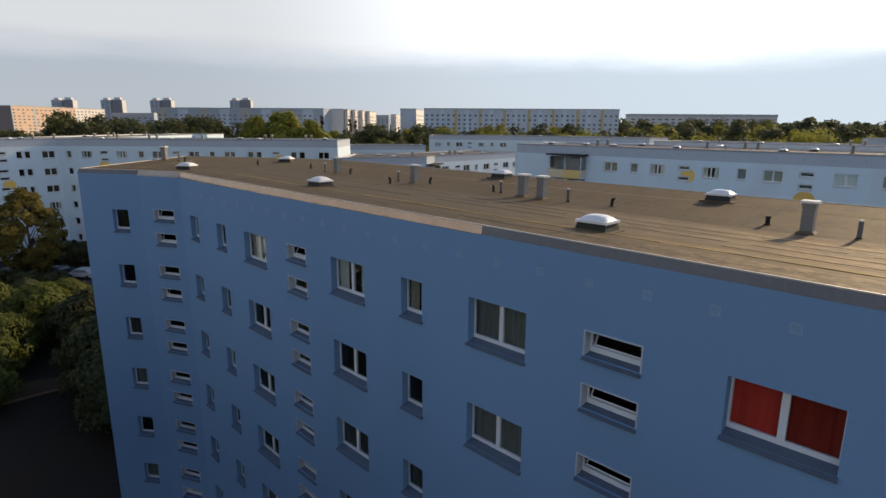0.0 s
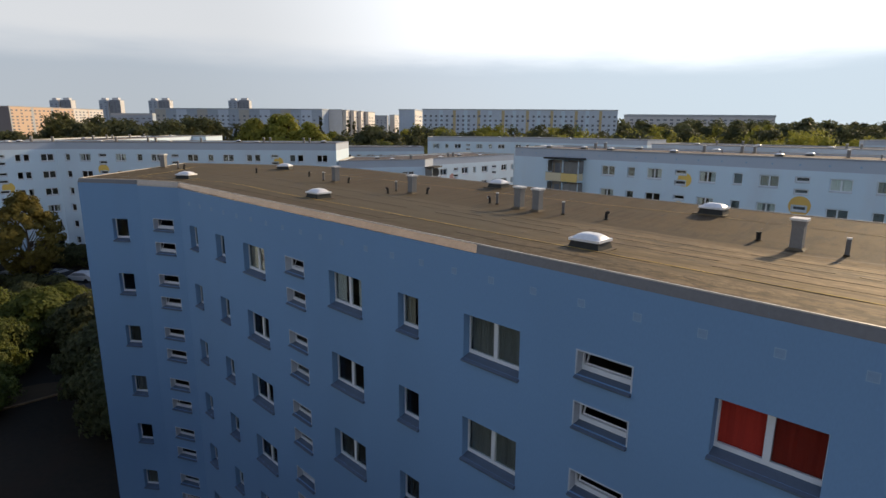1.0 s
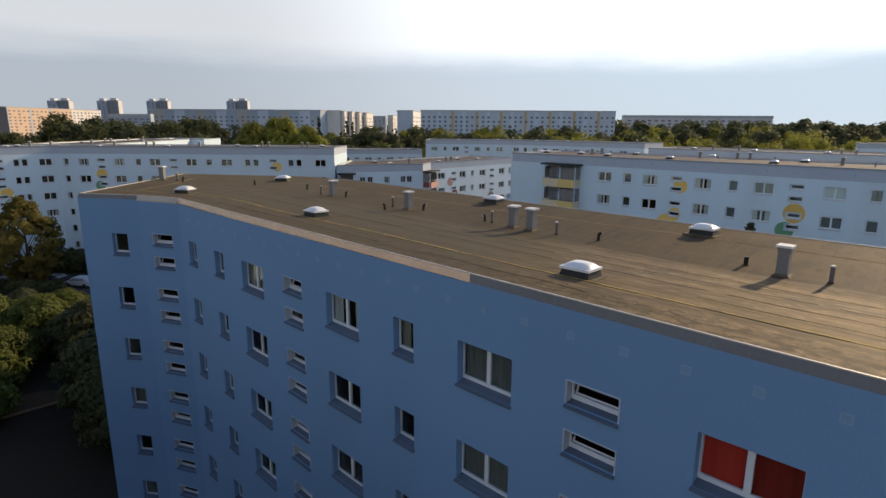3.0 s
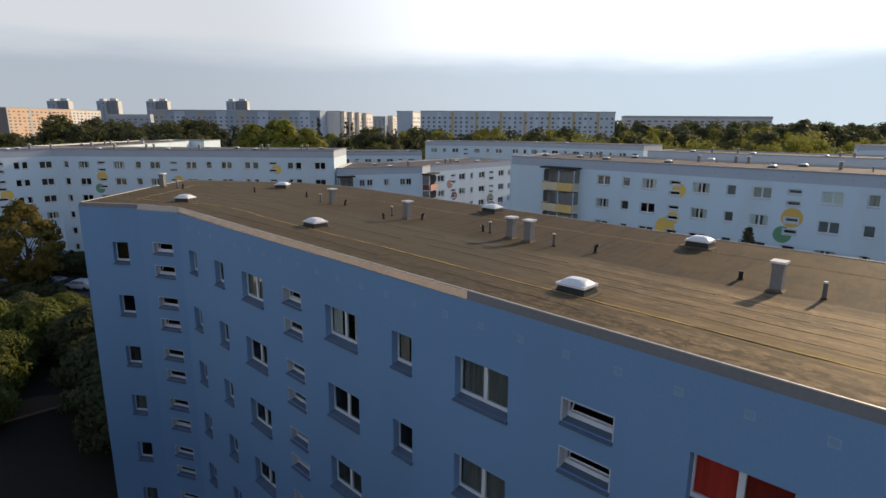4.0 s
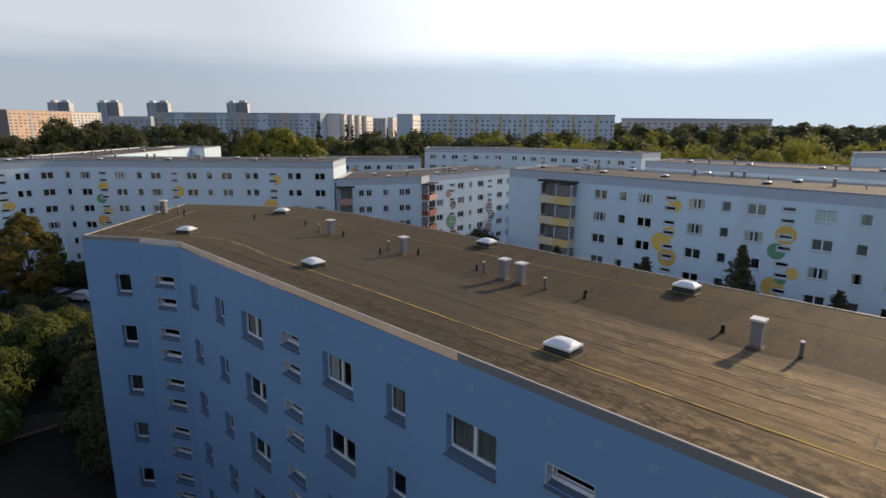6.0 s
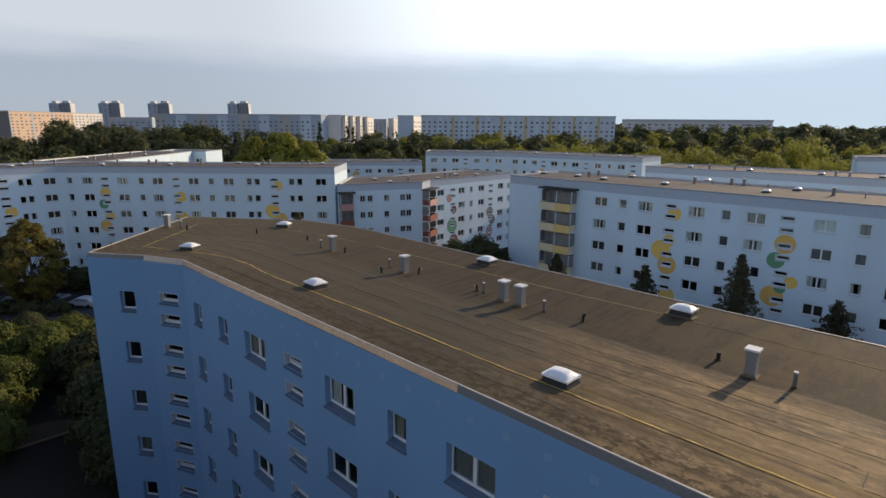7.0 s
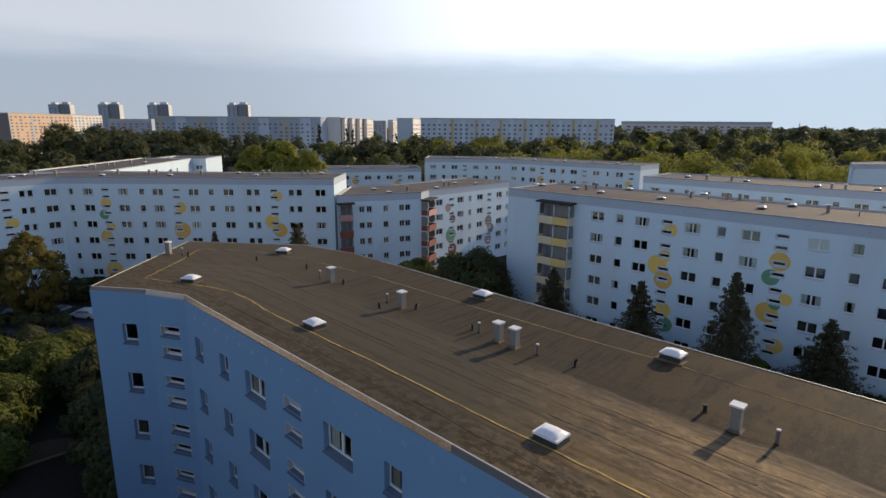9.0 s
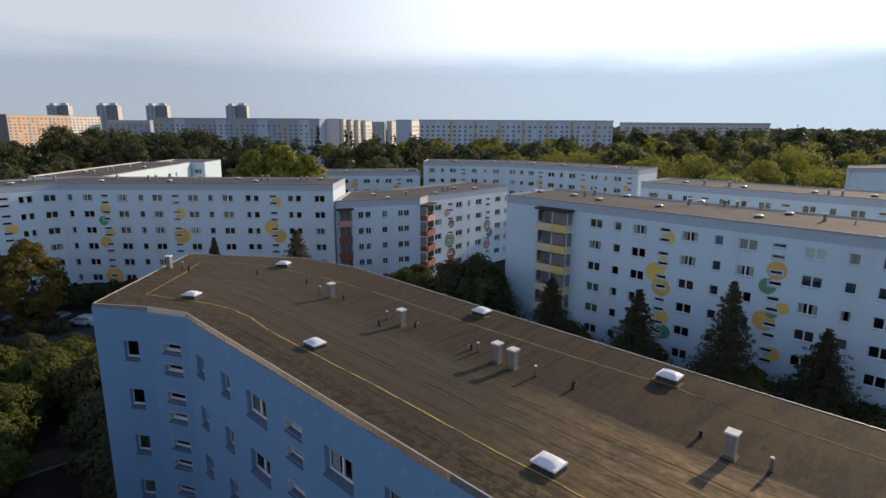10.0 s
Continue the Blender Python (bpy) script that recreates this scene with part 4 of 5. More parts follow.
sky_thing, chim_thing, pipe_thing, neck_thing = skylight(), chimney(), vent_pipe(), gooseneck()
SKY_AT = [(3.76, 13.34, -45), (9.60, 19.12, -45), (2.80, 26.6, -45), (-4.90, 22.15, -45), (-13.3, 29.0, -15), (-10.2, 36.4, -10)]
CHIM_AT = [(9.55, 14.33, -45), (3.06, 21.2, -45), (3.66, 20.56, -45), (-1.30, 25.4, -45), (-5.65, 29.85, -45), (-17.5, 35.2, -5)]
PIPE_AT = [(10.35, 13.55, 0), (4.46, 19.75, 30), (2.30, 22.1, 0), (-2.1, 26.15, 10), (-6.45, 30.5, 0), (-16.6, 35.2, 0)]
NECK_AT = [(5.72, 18.7, 20), (2.03, 22.4, 200), (-2.42, 25.35, 180), (-0.60, 25.1, 10), (-7.7, 32.5, 90), (-4.88, 29.3, 45), (-11.41, 34.41, 120), (-16.1, 34.9, 60)]
STUB_AT = [(9.10, 15.36, -45)]
for ob, places in ((sky_thing, SKY_AT), (chim_thing, CHIM_AT), (pipe_thing, PIPE_AT), (neck_thing, NECK_AT), (vent_stub(), STUB_AT)):
    ob.matrix_basis = on_roof(*places[0])
    for p in places[1:]:
        copy_thing(ob, on_roof(*p))


def roof_drain():
    ob = tagged(new("roof_drain"), "small dark roof drain in the felt valley", "drain")
    bm = bmesh.new()
    tube(bm, (0, 0, -0.03), (0, 0, 0.007), 0.15, 0.13, 16)
    part("rim", bm, TAR, ob)
    bm = bmesh.new()
    tube(bm, (0, 0, 0.0), (0, 0, 0.011), 0.095, 0.09, 12)
    part("strainer", bm, BLACK, ob)
    return ob


drain = roof_drain()
drain.matrix_basis = on_roof(9.72, 13.0, 0)
for x, y in ((-1.4, 24.1), (-9.5, 31.6)):
    copy_thing(drain, on_roof(x, y, 0))

def roof_seam(points, width, label):
    """A raised, tarred joint in the felt."""
    bm = bmesh.new()
    prev = None
    pts = dense(points, 0.3, 0.05)
    for i, p in enumerate(pts):
        q, o = pts[min(i + 1, len(pts) - 1)], pts[max(i - 1, 0)]
        d = Vector((q[0] - o[0], q[1] - o[1])).normalized()
        w = width * (0.3 + 0.7 * sin(i * 2.3 + points[0][0]) ** 2)
        n = Vector((-d.y, d.x)) * w
        cur = [bm.verts.new((p[0] + k * n.x, p[1] + k * n.y, roof_height(p[0], p[1]) + h)) for k, h in ((1, 0.001), (0.6, 0.009), (-0.6, 0.009), (-1, 0.001))]
        if prev:
            for a in range(3):
                bm.faces.new((prev[a], prev[a + 1], cur[a + 1], cur[a]))
        prev = cur
    part("roof_seam", bm, TAR, near, label)


SEAM_C = 23.55
for x0, x1, w in ((-6.4, -3.1, 0.05), (-2.9, 0.6, 0.06), (1.5, 3.0, 0.035), (4.4, 6.0, 0.03), (7.4, 9.0, 0.05), (9.1, 10.9, 0.11), (10.95, 13.6, 0.06)):
    roof_seam([(x0, SEAM_C - x0 + 0.10 * sin(x0)), (x1, SEAM_C - x1 + 0.10 * sin(x1))], w, "dark tarred joint in the felt")


def felt_joints():
    """Bitumen that has run out of the laps: ragged lines along the lengths of felt, with breaks, and short ones across."""
    rng = random.Random(21)

    def run(place, n, width, label):
        bm = bmesh.new()
        prev = None
        for i in range(n + 1):
            p, q = place(i / n), place(min(1.0, (i + 0.5) / n) if i < n else 1.0 - 0.5 / n)
            d = (q - p) if i < n else (p - q)
            side = Vector((-d.y, d.x, 0)).normalized()
            wide = width * rng.uniform(0.35, 1.25) * (0.25 if i in (0, n) else 1.0)
            p = p + side * rng.uniform(-0.012, 0.012)
            cur = [bm.verts.new(p + side * k * wide + Vector((0, 0, h))) for k, h in ((1, 0.001), (0, 0.009), (-1, 0.001))]
            if prev:
                for k in range(2):
                    bm.faces.new((prev[k], prev[k + 1], cur[k + 1], cur[k]))
            prev = cur
        part("felt_joint", bm, TAR, near, label)

    for j in range(1, 7):
        u = 0.54 * j / 7
        v = rng.uniform(0.05, 0.3)
        while v < 2.9:
            span = rng.uniform(0.25, 0.6) if v < 1.95 else rng.uniform(0.05, 0.14)
            end = min(2.95, v + span)
            if rng.random() < 0.85:
                run(lambda f, u=u, v=v, end=end: roof_point(u + 0.003 * sin(9 * f + 40 * v), v + (end - v) * f), max(6, int((end - v) * (43 if v > 1.9 else 9) / 0.22)), rng.uniform(0.009, 0.026), "dark bitumen run along a felt lap")
            v = end + (rng.uniform(0.02, 0.1) if v < 1.95 else rng.uniform(0.004, 0.02))
    for k in range(16):
        u, v, lean = 0.54 * rng.randrange(7) / 7, rng.uniform(2.05, 2.85), rng.uniform(-0.001, 0.001)
        run(lambda f, u=u, v=v, lean=lean: roof_point(u + 0.077 * f, v + lean * f), 7, rng.uniform(0.008, 0.016), "dark bitumen run across a felt end")


felt_joints()

# ---- the other blocks ----
TRIM.update(sill=PALE_SILL, rim=0.06, deep=0.16, lip=0.05)
SIZES.update(double=(1.80, 1.24, 0.0), single=(0.95, 1.20, 0.0), narrow=(0.80, 1.20, 0.0))


def place_on(ob, points, z, turn):
    for x, y in points:
        copy_thing(ob, Matrix.Translation((x, y, z)) @ Matrix.Rotation(radians(turn), 4, "Z"))


# block behind the conifers, parallel to the near one
R0, R1, R2c, R3 = (10.35, 78.9), (61.2, 25.9), (69.9, 34.2), (19.0, 87.2)
right_block = house("apartment_building", "six-storey white rendered slab block with yellow balconies and painted circles")
COLS_R = [(13.65, "double"), (17.10, "single"), (19.55, "double"), (22.9, "stair"), (25.50, "double"), (29.00, "single"), (31.51, "double"), (34.7, "stair"),
          (37.55, "double"), (41.10, "single"), (43.65, "double"), (46.7, "stair"), (49.55, "double"), (53.05, "single")]
CR = {(37.55, 0): 5, (41.10, 0): 3, (31.51, 0): 3, (25.50, 0): 0, (28.99, 0): 1, (29.0, 0): 1}
MR = facade(right_block, R0, R1, COLS_R, 18.95, 6, 17.22, RENDER_WHITE, CR, band=17.85)
for a, b in ((R1, R2c), (R2c, R3), (R3, R0)):
    facade(right_block, a, b, [], 18.95, 6, 17.22, RENDER_WHITE, band=17.85)
core(right_block, [R0, R1, R2c, R3], ROOF, 6)
coping(right_block, [R0, R1, R2c, R3], ROOF)
roof_sheet(right_block, [R0, R1, R2c, R3], 18.85, FELT_FAR)
painted_circles(right_block, MR, [(24.0, 16.15, 0.78, Y_PAINT), (22.75, 11.8, 1.15, Y_PAINT), (23.6, 10.15, 1.1, O_PAINT), (23.6, 13.0, 0.72, Y_PAINT), (23.9, 6.5, 0.95, Y_PAINT), (24.3, 4.8, 0.9, G_PAINT),
                                  (35.35, 14.4, 0.97, O_PAINT), (34.7, 12.65, 0.84, G_PAINT), (36.3, 10.6, 0.62, Y_PAINT), (34.75, 8.9, 1.08, O_PAINT), (35.4, 9.9, 0.58, G_PAINT), (35.9, 5.5, 0.8, Y_PAINT)], COLS_R, 6, 17.22)
attic_vents(right_block, MR, 1.2, 72.0, 2.41, 18.36, VENT)
balcony_stack(right_block, MR, 6.3, 11.1, 6, 17.22, (CREAM, Y_PALE))

# block across the far side, with a wing bent towards the camera
LB, LA = (-63.7, 92.9), (-17.4, 92.5)
LC, LC2, LB2, LA2 = (-91.7, 64.1), (-100.2, 72.6), (-68.4, 104.4), (-17.3, 104.4)
left_block = house("apartment_building", "long six-storey white rendered slab block with yellow painted circles")
COLS_L = [(1.3, "narrow"), (3.75, "double"), (6.95, "stair"), (9.65, "double"), (13.2, "single"), (15.55, "double"), (18.95, "stair"), (21.6, "double"), (25.0, "single"), (27.5, "double"),
          (31.4, "single"), (32.75, "single"), (35.5, "stair"), (38.55, "single"), (39.9, "single"), (43.05, "double")]
COLS_LL = [(6.0, "single"), (9.0, "double"), (14.0, "double"), (18.0, "single"), (21.0, "stair"), (25.0, "double"), (29.0, "single"), (32.0, "stair"), (34.5, "narrow"), (35.6, "narrow"), (37.9, "double")]
MLL = facade(left_block, LC, LB, COLS_LL, 18.95, 6, 17.1, RENDER_WHITE, band=17.85)
ML = facade(left_block, LB, LA, COLS_L, 18.95, 6, 17.1, RENDER_WHITE, band=17.85)
for a, b in ((LA, LA2), (LA2, LB2), (LB2, LC2), (LC2, LC)):
    facade(left_block, a, b, [], 18.95, 6, 17.1, RENDER_WHITE, band=17.85 if a == LA else None)
L_PTS = [LC, LB, LA, LA2, LB2, LC2]
core(left_block, L_PTS, ROOF, 6)
coping(left_block, L_PTS, ROOF)
roof_sheet(left_block, L_PTS, 18.85, FELT_FAR)
painted_circles(left_block, MLL, [(33.1, 11.9, 0.85, Y_PAINT), (21.6, 13.6, 0.9, Y_PAINT)], COLS_LL, 6, 17.1)
painted_circles(left_block, ML, [(7.5, 14.5, 0.9, Y_PAINT), (7.0, 12.6, 0.8, G_PAINT), (7.9, 10.5, 0.8, Y_PAINT), (7.0, 8.9, 1.0, O_PAINT), (7.7, 2.9, 1.5, Y_PAINT), (20.2, 13.9, 0.9, Y_PAINT), (20.1, 10.0, 1.4, O_PAINT),
                                 (36.7, 15.9, 0.8, Y_PAINT), (35.6, 11.6, 1.2, Y_PAINT), (36.9, 10.1, 1.2, O_PAINT)], COLS_L, 6, 17.1)

# five-storey block with red balconies between them
MA, MB, MC, MD = (-16.9, 92.0), (-2.9, 97.1), (-1.6, 100.9), (15.2, 118.6)
ME, MF, MG = (6.6, 126.8), (-9.0, 110.4), (-16.9, 107.0)
M_PTS = [MA, MB, MC, MD, ME, MF, MG]
mid_block = house("apartment_building", "five-storey white rendered block with red balconies at the bend")
COLS_ML = [(3.75, "single"), (5.05, "single"), (7.95, "single"), (10.85, "single"), (11.95, "single")]
COLS_MR = [(1.95, "double"), (5.6, "stair"), (7.9, "double"), (11.25, "narrow"), (13.9, "double"), (17.2, "stair"), (20.25, "double"), (23.5, "narrow")]
TRIM["split"] = True
MML = facade(mid_block, MA, MB, COLS_ML, 16.15, 5, 14.2, RENDER_WHITE, band=15.0)
facade(mid_block, MB, MC, [], 16.15, 5, 14.2, RENDER_WHITE, band=15.0)
MMR = facade(mid_block, MC, MD, COLS_MR, 16.15, 5, 14.2, RENDER_WHITE, band=15.0)
for a, b in ((MD, ME), (ME, MF), (MF, MG), (MG, MA)):
    facade(mid_block, a, b, [], 16.15, 5, 14.2, RENDER_WHITE)
TRIM["split"] = False
core(mid_block, M_PTS, 16.27, 5)
coping(mid_block, M_PTS, 16.27)
roof_sheet(mid_block, M_PTS, 16.05, FELT_FAR)
painted_circles(mid_block, MMR, [(5.2, 12.4, 0.8, P_PAINT), (6.5, 10.1, 0.8, R_PAINT), (6.0, 7.0, 1.4, G_PAINT), (6.5, 4.1, 1.2, R_PAINT), (17.6, 8.5, 1.1, CONCRETE), (18.4, 6.8, 1.0, CONCRETE), (17.6, 4.5, 1.1, P_PAINT)], COLS_MR, 5, 14.2)
balcony_stack(mid_block, seg_matrix(MB, MC), 0.0, 3.9, 5, 14.2, (R_PAINT, P_PAINT), 1.4, 1)
balcony_stack(mid_block, MML, 0.2, 2.5, 5, 14.2, (R_PAINT, P_PAINT), 1.2, 1)

# wing behind the left block with its sunlit flank
WING = [(-77.0, 104.6), (-63.4, 104.6), (-66.2, 149.3), (-79.5, 149.3)]
wing = house("apartment_building", "six-storey white rendered block wing with a sunlit plain flank")
for a, b, cols in ((WING[0], WING[1], []), (WING[1], WING[2], [(30.0, "double"), (34.5, "single")]), (WING[2], WING[3], []), (WING[3], WING[0], [])):
    facade(wing, a, b, cols, 18.95, 6, 17.1, RENDER_WHITE)
core(wing, WING, ROOF, 6)
coping(wing, WING, ROOF)
roof_sheet(wing, WING, 18.85, FELT_FAR)
WING2 = [(-76.0, 149.8), (-62.6, 149.8), (-62.7, 161.2), (-76.0, 161.2)]
wing_end = house("apartment_building", "six-storey white rendered end block behind the wing")
for a, b, cols in ((WING2[0], WING2[1], [(10.6, "double")]), (WING2[1], WING2[2], []), (WING2[2], WING2[3], []), (WING2[3], WING2[0], [])):
    facade(wing_end, a, b, cols, 18.95, 6, 17.1, RENDER_WHITE)
core(wing_end, WING2, ROOF, 6)
coping(wing_end, WING2, ROOF)
roof_sheet(wing_end, WING2, 18.85, FELT_FAR)

# blocks at the back of the courtyard
def plain_columns(L, start=1.5):
    kinds, out, s, i = ("double", "single", "double", "stair"), [], start, 0
    steps = (3.4, 2.6, 3.2, 2.8)
    while s < L - 2.2:
        out.append((s, kinds[i % 4]))
        s += steps[i % 4]
        i += 1
    return out


def slab_block(pts, z1, storeys, top, front, label, lowest=0, circles=True):
    ob = house("apartment_building", label)
    n = len(pts)
    for i in range(n):
        a, b = pts[i], pts[(i + 1) % n]
        cols = plain_columns(hypot(b[0] - a[0], b[1] - a[1])) if i in front else []
        m = facade(ob, a, b, cols, z1 - 0.12, storeys, top, RENDER_WHITE, low_rows=lowest, band=z1 - 1.2)
        if cols and circles:
            rng = random.Random(int(a[0] * 10))
            cs = [(s + rng.uniform(-0.3, 1.2), top - rng.uniform(1, 6), rng.uniform(0.7, 1.2), rng.choice((Y_PAINT, Y_PAINT, O_PAINT))) for s, k in cols if k == "stair"]
            painted_circles(ob, m, cs, cols, storeys, top)
    core(ob, pts, z1, storeys)
    coping(ob, pts, z1)
    roof_sheet(ob, pts, z1 - 0.22, FELT_FAR)
    return ob


slab_block([(-4.0, 156.5), (18.6, 153.0), (46.8, 128.4), (54.5, 137.2), (23.5, 164.3), (-3.0, 168.4)], ROOF, 6, 17.2, (0, 1), "six-storey white rendered block at the back of the courtyard", 3)
slab_block([(-34.0, 152.5), (-5.0, 157.0), (-6.8, 168.5), (-36.0, 164.0)], 16.27, 5, 14.2, (0,), "five-storey white rendered block at the back of the courtyard", 2)
slab_block([(37.2, 99.8), (88.0, 49.0), (96.5, 57.5), (45.7, 108.3)], ROOF, 6, 17.2, (0,), "six-storey white rendered slab block in the second row", 3)
slab_block([(103.0, 137.6), (128.0, 139.5), (152.0, 164.0), (108.6, 146.6)], ROOF, 6, 17.2, (), "six-storey white rendered block with a plain gable", 3)

place_on(sky_thing, [(15.2, 84.3), (16.0, 83.4), (20.0, 78.9), (22.3, 74.1), (27.5, 78.1), (28.1, 67.9), (35.5, 72.5), (40.7, 61.8), (36.0, 59.7)], 18.86, -45)
place_on(chim_thing, [(21.3, 77.9), (23.2, 79.8), (32.5, 69.5), (36.5, 68.2), (37.5, 67.2), (41.6, 57.2)], 18.86, -45)
place_on(pipe_thing, [(34.0, 68.0), (39.2, 65.0), (43.3, 55.0)], 18.86, 0)
place_on(sky_thing, [(45.2, 99.6), (51.5, 91.6), (58.4, 84.1), (64.2, 79.6)], 18.86, -45)
place_on(chim_thing, [(46.8, 95.8), (49.9, 93.3), (58.3, 80.9), (59.5, 79.7)], 18.86, -45)
place_on(sky_thing, [(-70.5, 91.6), (-58.5, 96.6), (-47.1, 97.5), (-37.0, 102.8), (-32.0, 97.7), (-21.5, 102.4), (-74.0, 88.0), (-71.5, 95.5)], 18.86, 0)
place_on(chim_thing, [(-67.5, 97.9), (-70.3, 96.7), (-58.2, 100.9), (-52.2, 100.3), (-50.9, 100.4), (-42.2, 98.9), (-31.7, 100.5), (-30.6, 100.6), (-24.3, 99.3), (-23.3, 99.4)], 18.86, 0)
place_on(sky_thing, [(-11.8, 102.2), (-8.6, 97.3), (-0.2, 105.0), (7.8, 113.6), (3.5, 113.8)], 16.06, 20)
place_on(chim_thing, [(-5.6, 101.0), (1.2, 109.5), (2.2, 110.4)], 16.06, 40)
place_on(chim_thing, [(-71.0, 119.7), (-70.3, 120.6), (-70.8, 128.3), (-72.5, 137.8), (-68.5, 111.0)], 18.86, 0)
place_on(sky_thing, [(-73.7, 116.4), (-69.0, 131.0), (-72.0, 150.0)], 18.86, 0)
place_on(sky_thing, [(5.0, 160.0), (16.0, 158.0), (26.0, 152.0), (33.0, 146.0), (44.0, 137.0)], 18.86, -30)
place_on(chim_thing, [(20.0, 156.0), (39.0, 141.0), (47.0, 134.0)], 18.86, -30)
place_on(sky_thing, [(-26.0, 158.0), (-9.0, 160.0)], 16.06, 10)
slab_block([(-82.0, -40.0), (-66.0, -40.0), (-66.0, 46.0), (-82.0, 46.0)], ROOF, 6, 17.2, (1,), "six-storey white rendered slab block beyond the footpath trees", 0, False)

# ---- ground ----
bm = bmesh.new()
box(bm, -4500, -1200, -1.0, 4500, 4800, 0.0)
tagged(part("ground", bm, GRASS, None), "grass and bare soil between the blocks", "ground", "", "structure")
bm = bmesh.new()
prism(bm, [(-100, 70), (-44, 70), (-40, 81), (-100, 81)], 0.0, 0.03)
tagged(part("road", bm, ASPHALT, None), "grey asphalt car park before the block", "car park", "", "structure")
bm = bmesh.new()
prism(bm, [(-34.6, 38.9), (-31.0, 42.5), (-32.4, 44.4), (-34.2, 44.0), (-36.2, 42.7), (-36.9, 40.6)], 0.0, 0.03)
tagged(part("pavement", bm, PATH_DIRT, None), "sandy footpath under the trees", "path", "", "structure")
bm = bmesh.new()
prism(bm, [(-35.3, 38.05), (-30.6, 42.7), (-30.75, 42.85), (-35.45, 38.2)], 0.0, 0.12)
tagged(part("kerb", bm, KERB, None), "pale stone kerb along the footpath", "kerb", "", "structure")

# ---- distant blocks ----


def window_grid(bm, m, L, z0, z1, bay, floor, w, h, deep=0.35, skip=0.0, seed=1):
    """Recessed-looking strips of windows on a far facade: thin boxes set into shallow frames."""
    rng = random.Random(seed)
    n = int(L / bay)
    k = int((z1 - z0) / floor)
    for i in range(n):
        for j in range(k):
            if rng.random() < skip:
                continue
            x, z = (i + 0.5) * L / n - w / 2, z0 + j * floor + 0.9
            vs = [bm.verts.new(m @ Vector(p)) for p in ((x, -0.06, z), (x + w, -0.06, z), (x + w, -0.06, z + h), (x, -0.06, z + h))]
            bm.faces.new(vs)


def far_slab(pts, H, faces, label, wall=None, stripes=None, roof_over=0.6):
    """A high slab far off: body, parapet, windows by facade and coloured strips; strips over a whole face put sun or
    shade into the colour.
    """
    ob = tagged(new("apartment_tower"), label, "apartment block", "distant blocks")
    bm = bmesh.new()
    prism(bm, pts, 0.0, H)
    part("wall", bm, wall or FAR_WALL, ob)
    bm = bmesh.new()
    prism(bm, inset(pts, -0.25), H, H + roof_over)
    part("roof", bm, FAR_GREY, ob, "dark roof edge")
    for i, (bay, w, h) in faces.items():
        a, b = pts[i], pts[(i + 1) % len(pts)]
        m = seg_matrix(a, b)
        L = hypot(b[0] - a[0], b[1] - a[1])
        bm = bmesh.new()
        window_grid(bm, m, L, 2.0, H - 1.0, bay, 2.8, w, h, skip=0.12, seed=int(abs(a[0])) + i)
        tagged(part("window_grid", bm, FAR_GLASS, ob, "rows of dark windows"), kind="stuff")
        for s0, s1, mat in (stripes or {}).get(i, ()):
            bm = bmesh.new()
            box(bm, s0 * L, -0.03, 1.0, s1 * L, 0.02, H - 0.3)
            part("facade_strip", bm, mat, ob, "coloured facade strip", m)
    return ob


far_slab([(-13.1, 379.1), (116.6, 379.1), (116.6, 388.2), (-13.1, 388.2)], 32.83, {0: (3.6, 1.5, 1.35)}, "long eleven-storey slab block, white with ochre strips", FAR_PALE,
         {0: [(0.03 + 0.125 * k, 0.045 + 0.125 * k, FAR_OCHRE) for k in range(1, 8)] + [(0.085 + 0.125 * k, 0.105 + 0.125 * k, RENDER_WHITE) for k in range(7)]})
# pale blue front and cream flank: shade and sun put into the colours
far_slab([(-29.6, 389.2), (-18.8, 389.2), (-14.8, 422.2), (-25.5, 422.2)], 32.81, {1: (5, 2.2, 1.4)}, "eleven-storey slab block seen end on with a sunlit flank", FAR_PALE, {1: [(0.0, 1.0, FAR_SUN_CREAM)]})
far_slab([(-82.7, 664.0), (-64.2, 664.0), (-64.2, 679.3), (-82.7, 679.3)], 33.91, {0: (4, 1.6, 1.3)}, "grey eleven-storey block far off", FAR_GREY)
far_slab([(-63.5, 683.1), (-56.9, 679.3), (-51.2, 721.0), (-63.5, 721.0)], 35.05, {1: (4, 1.6, 1.3)}, "pale eleven-storey block far off", FAR_SUN_CREAM)
for k, x in enumerate((-76.4, -71.9, -67.5, -63.0)):
    far_slab([(x, 438 + 9 * k), (x + 2.8, 436.8 + 9 * k), (x + 5.4, 459 + 9 * k), (x, 460.5 + 9 * k)], 33.6 - 0.2 * k, {1: (5, 2, 1.4)}, "stepped eleven-storey block with a sunlit flank", FAR_SUN_CREAM)
far_slab([(-88.7, 436.1), (-76.7, 436.1), (-76.7, 444.9), (-88.7, 444.9)], 33.85, {}, "eleven-storey block with a plain grey gable", FAR_WALL)
far_slab([(-213.1, 424.1), (-89.4, 424.1), (-86.7, 434.9), (-213.1, 434.9)], 33.78, {0: (3.9, 1.6, 1.3)}, "long grey-blue eleven-storey slab block", FAR_BLUE, {0: [(0.125 * k, 0.062 + 0.125 * k, FAR_PALE if k % 2 else FAR_WARM) for k in range(8)]})
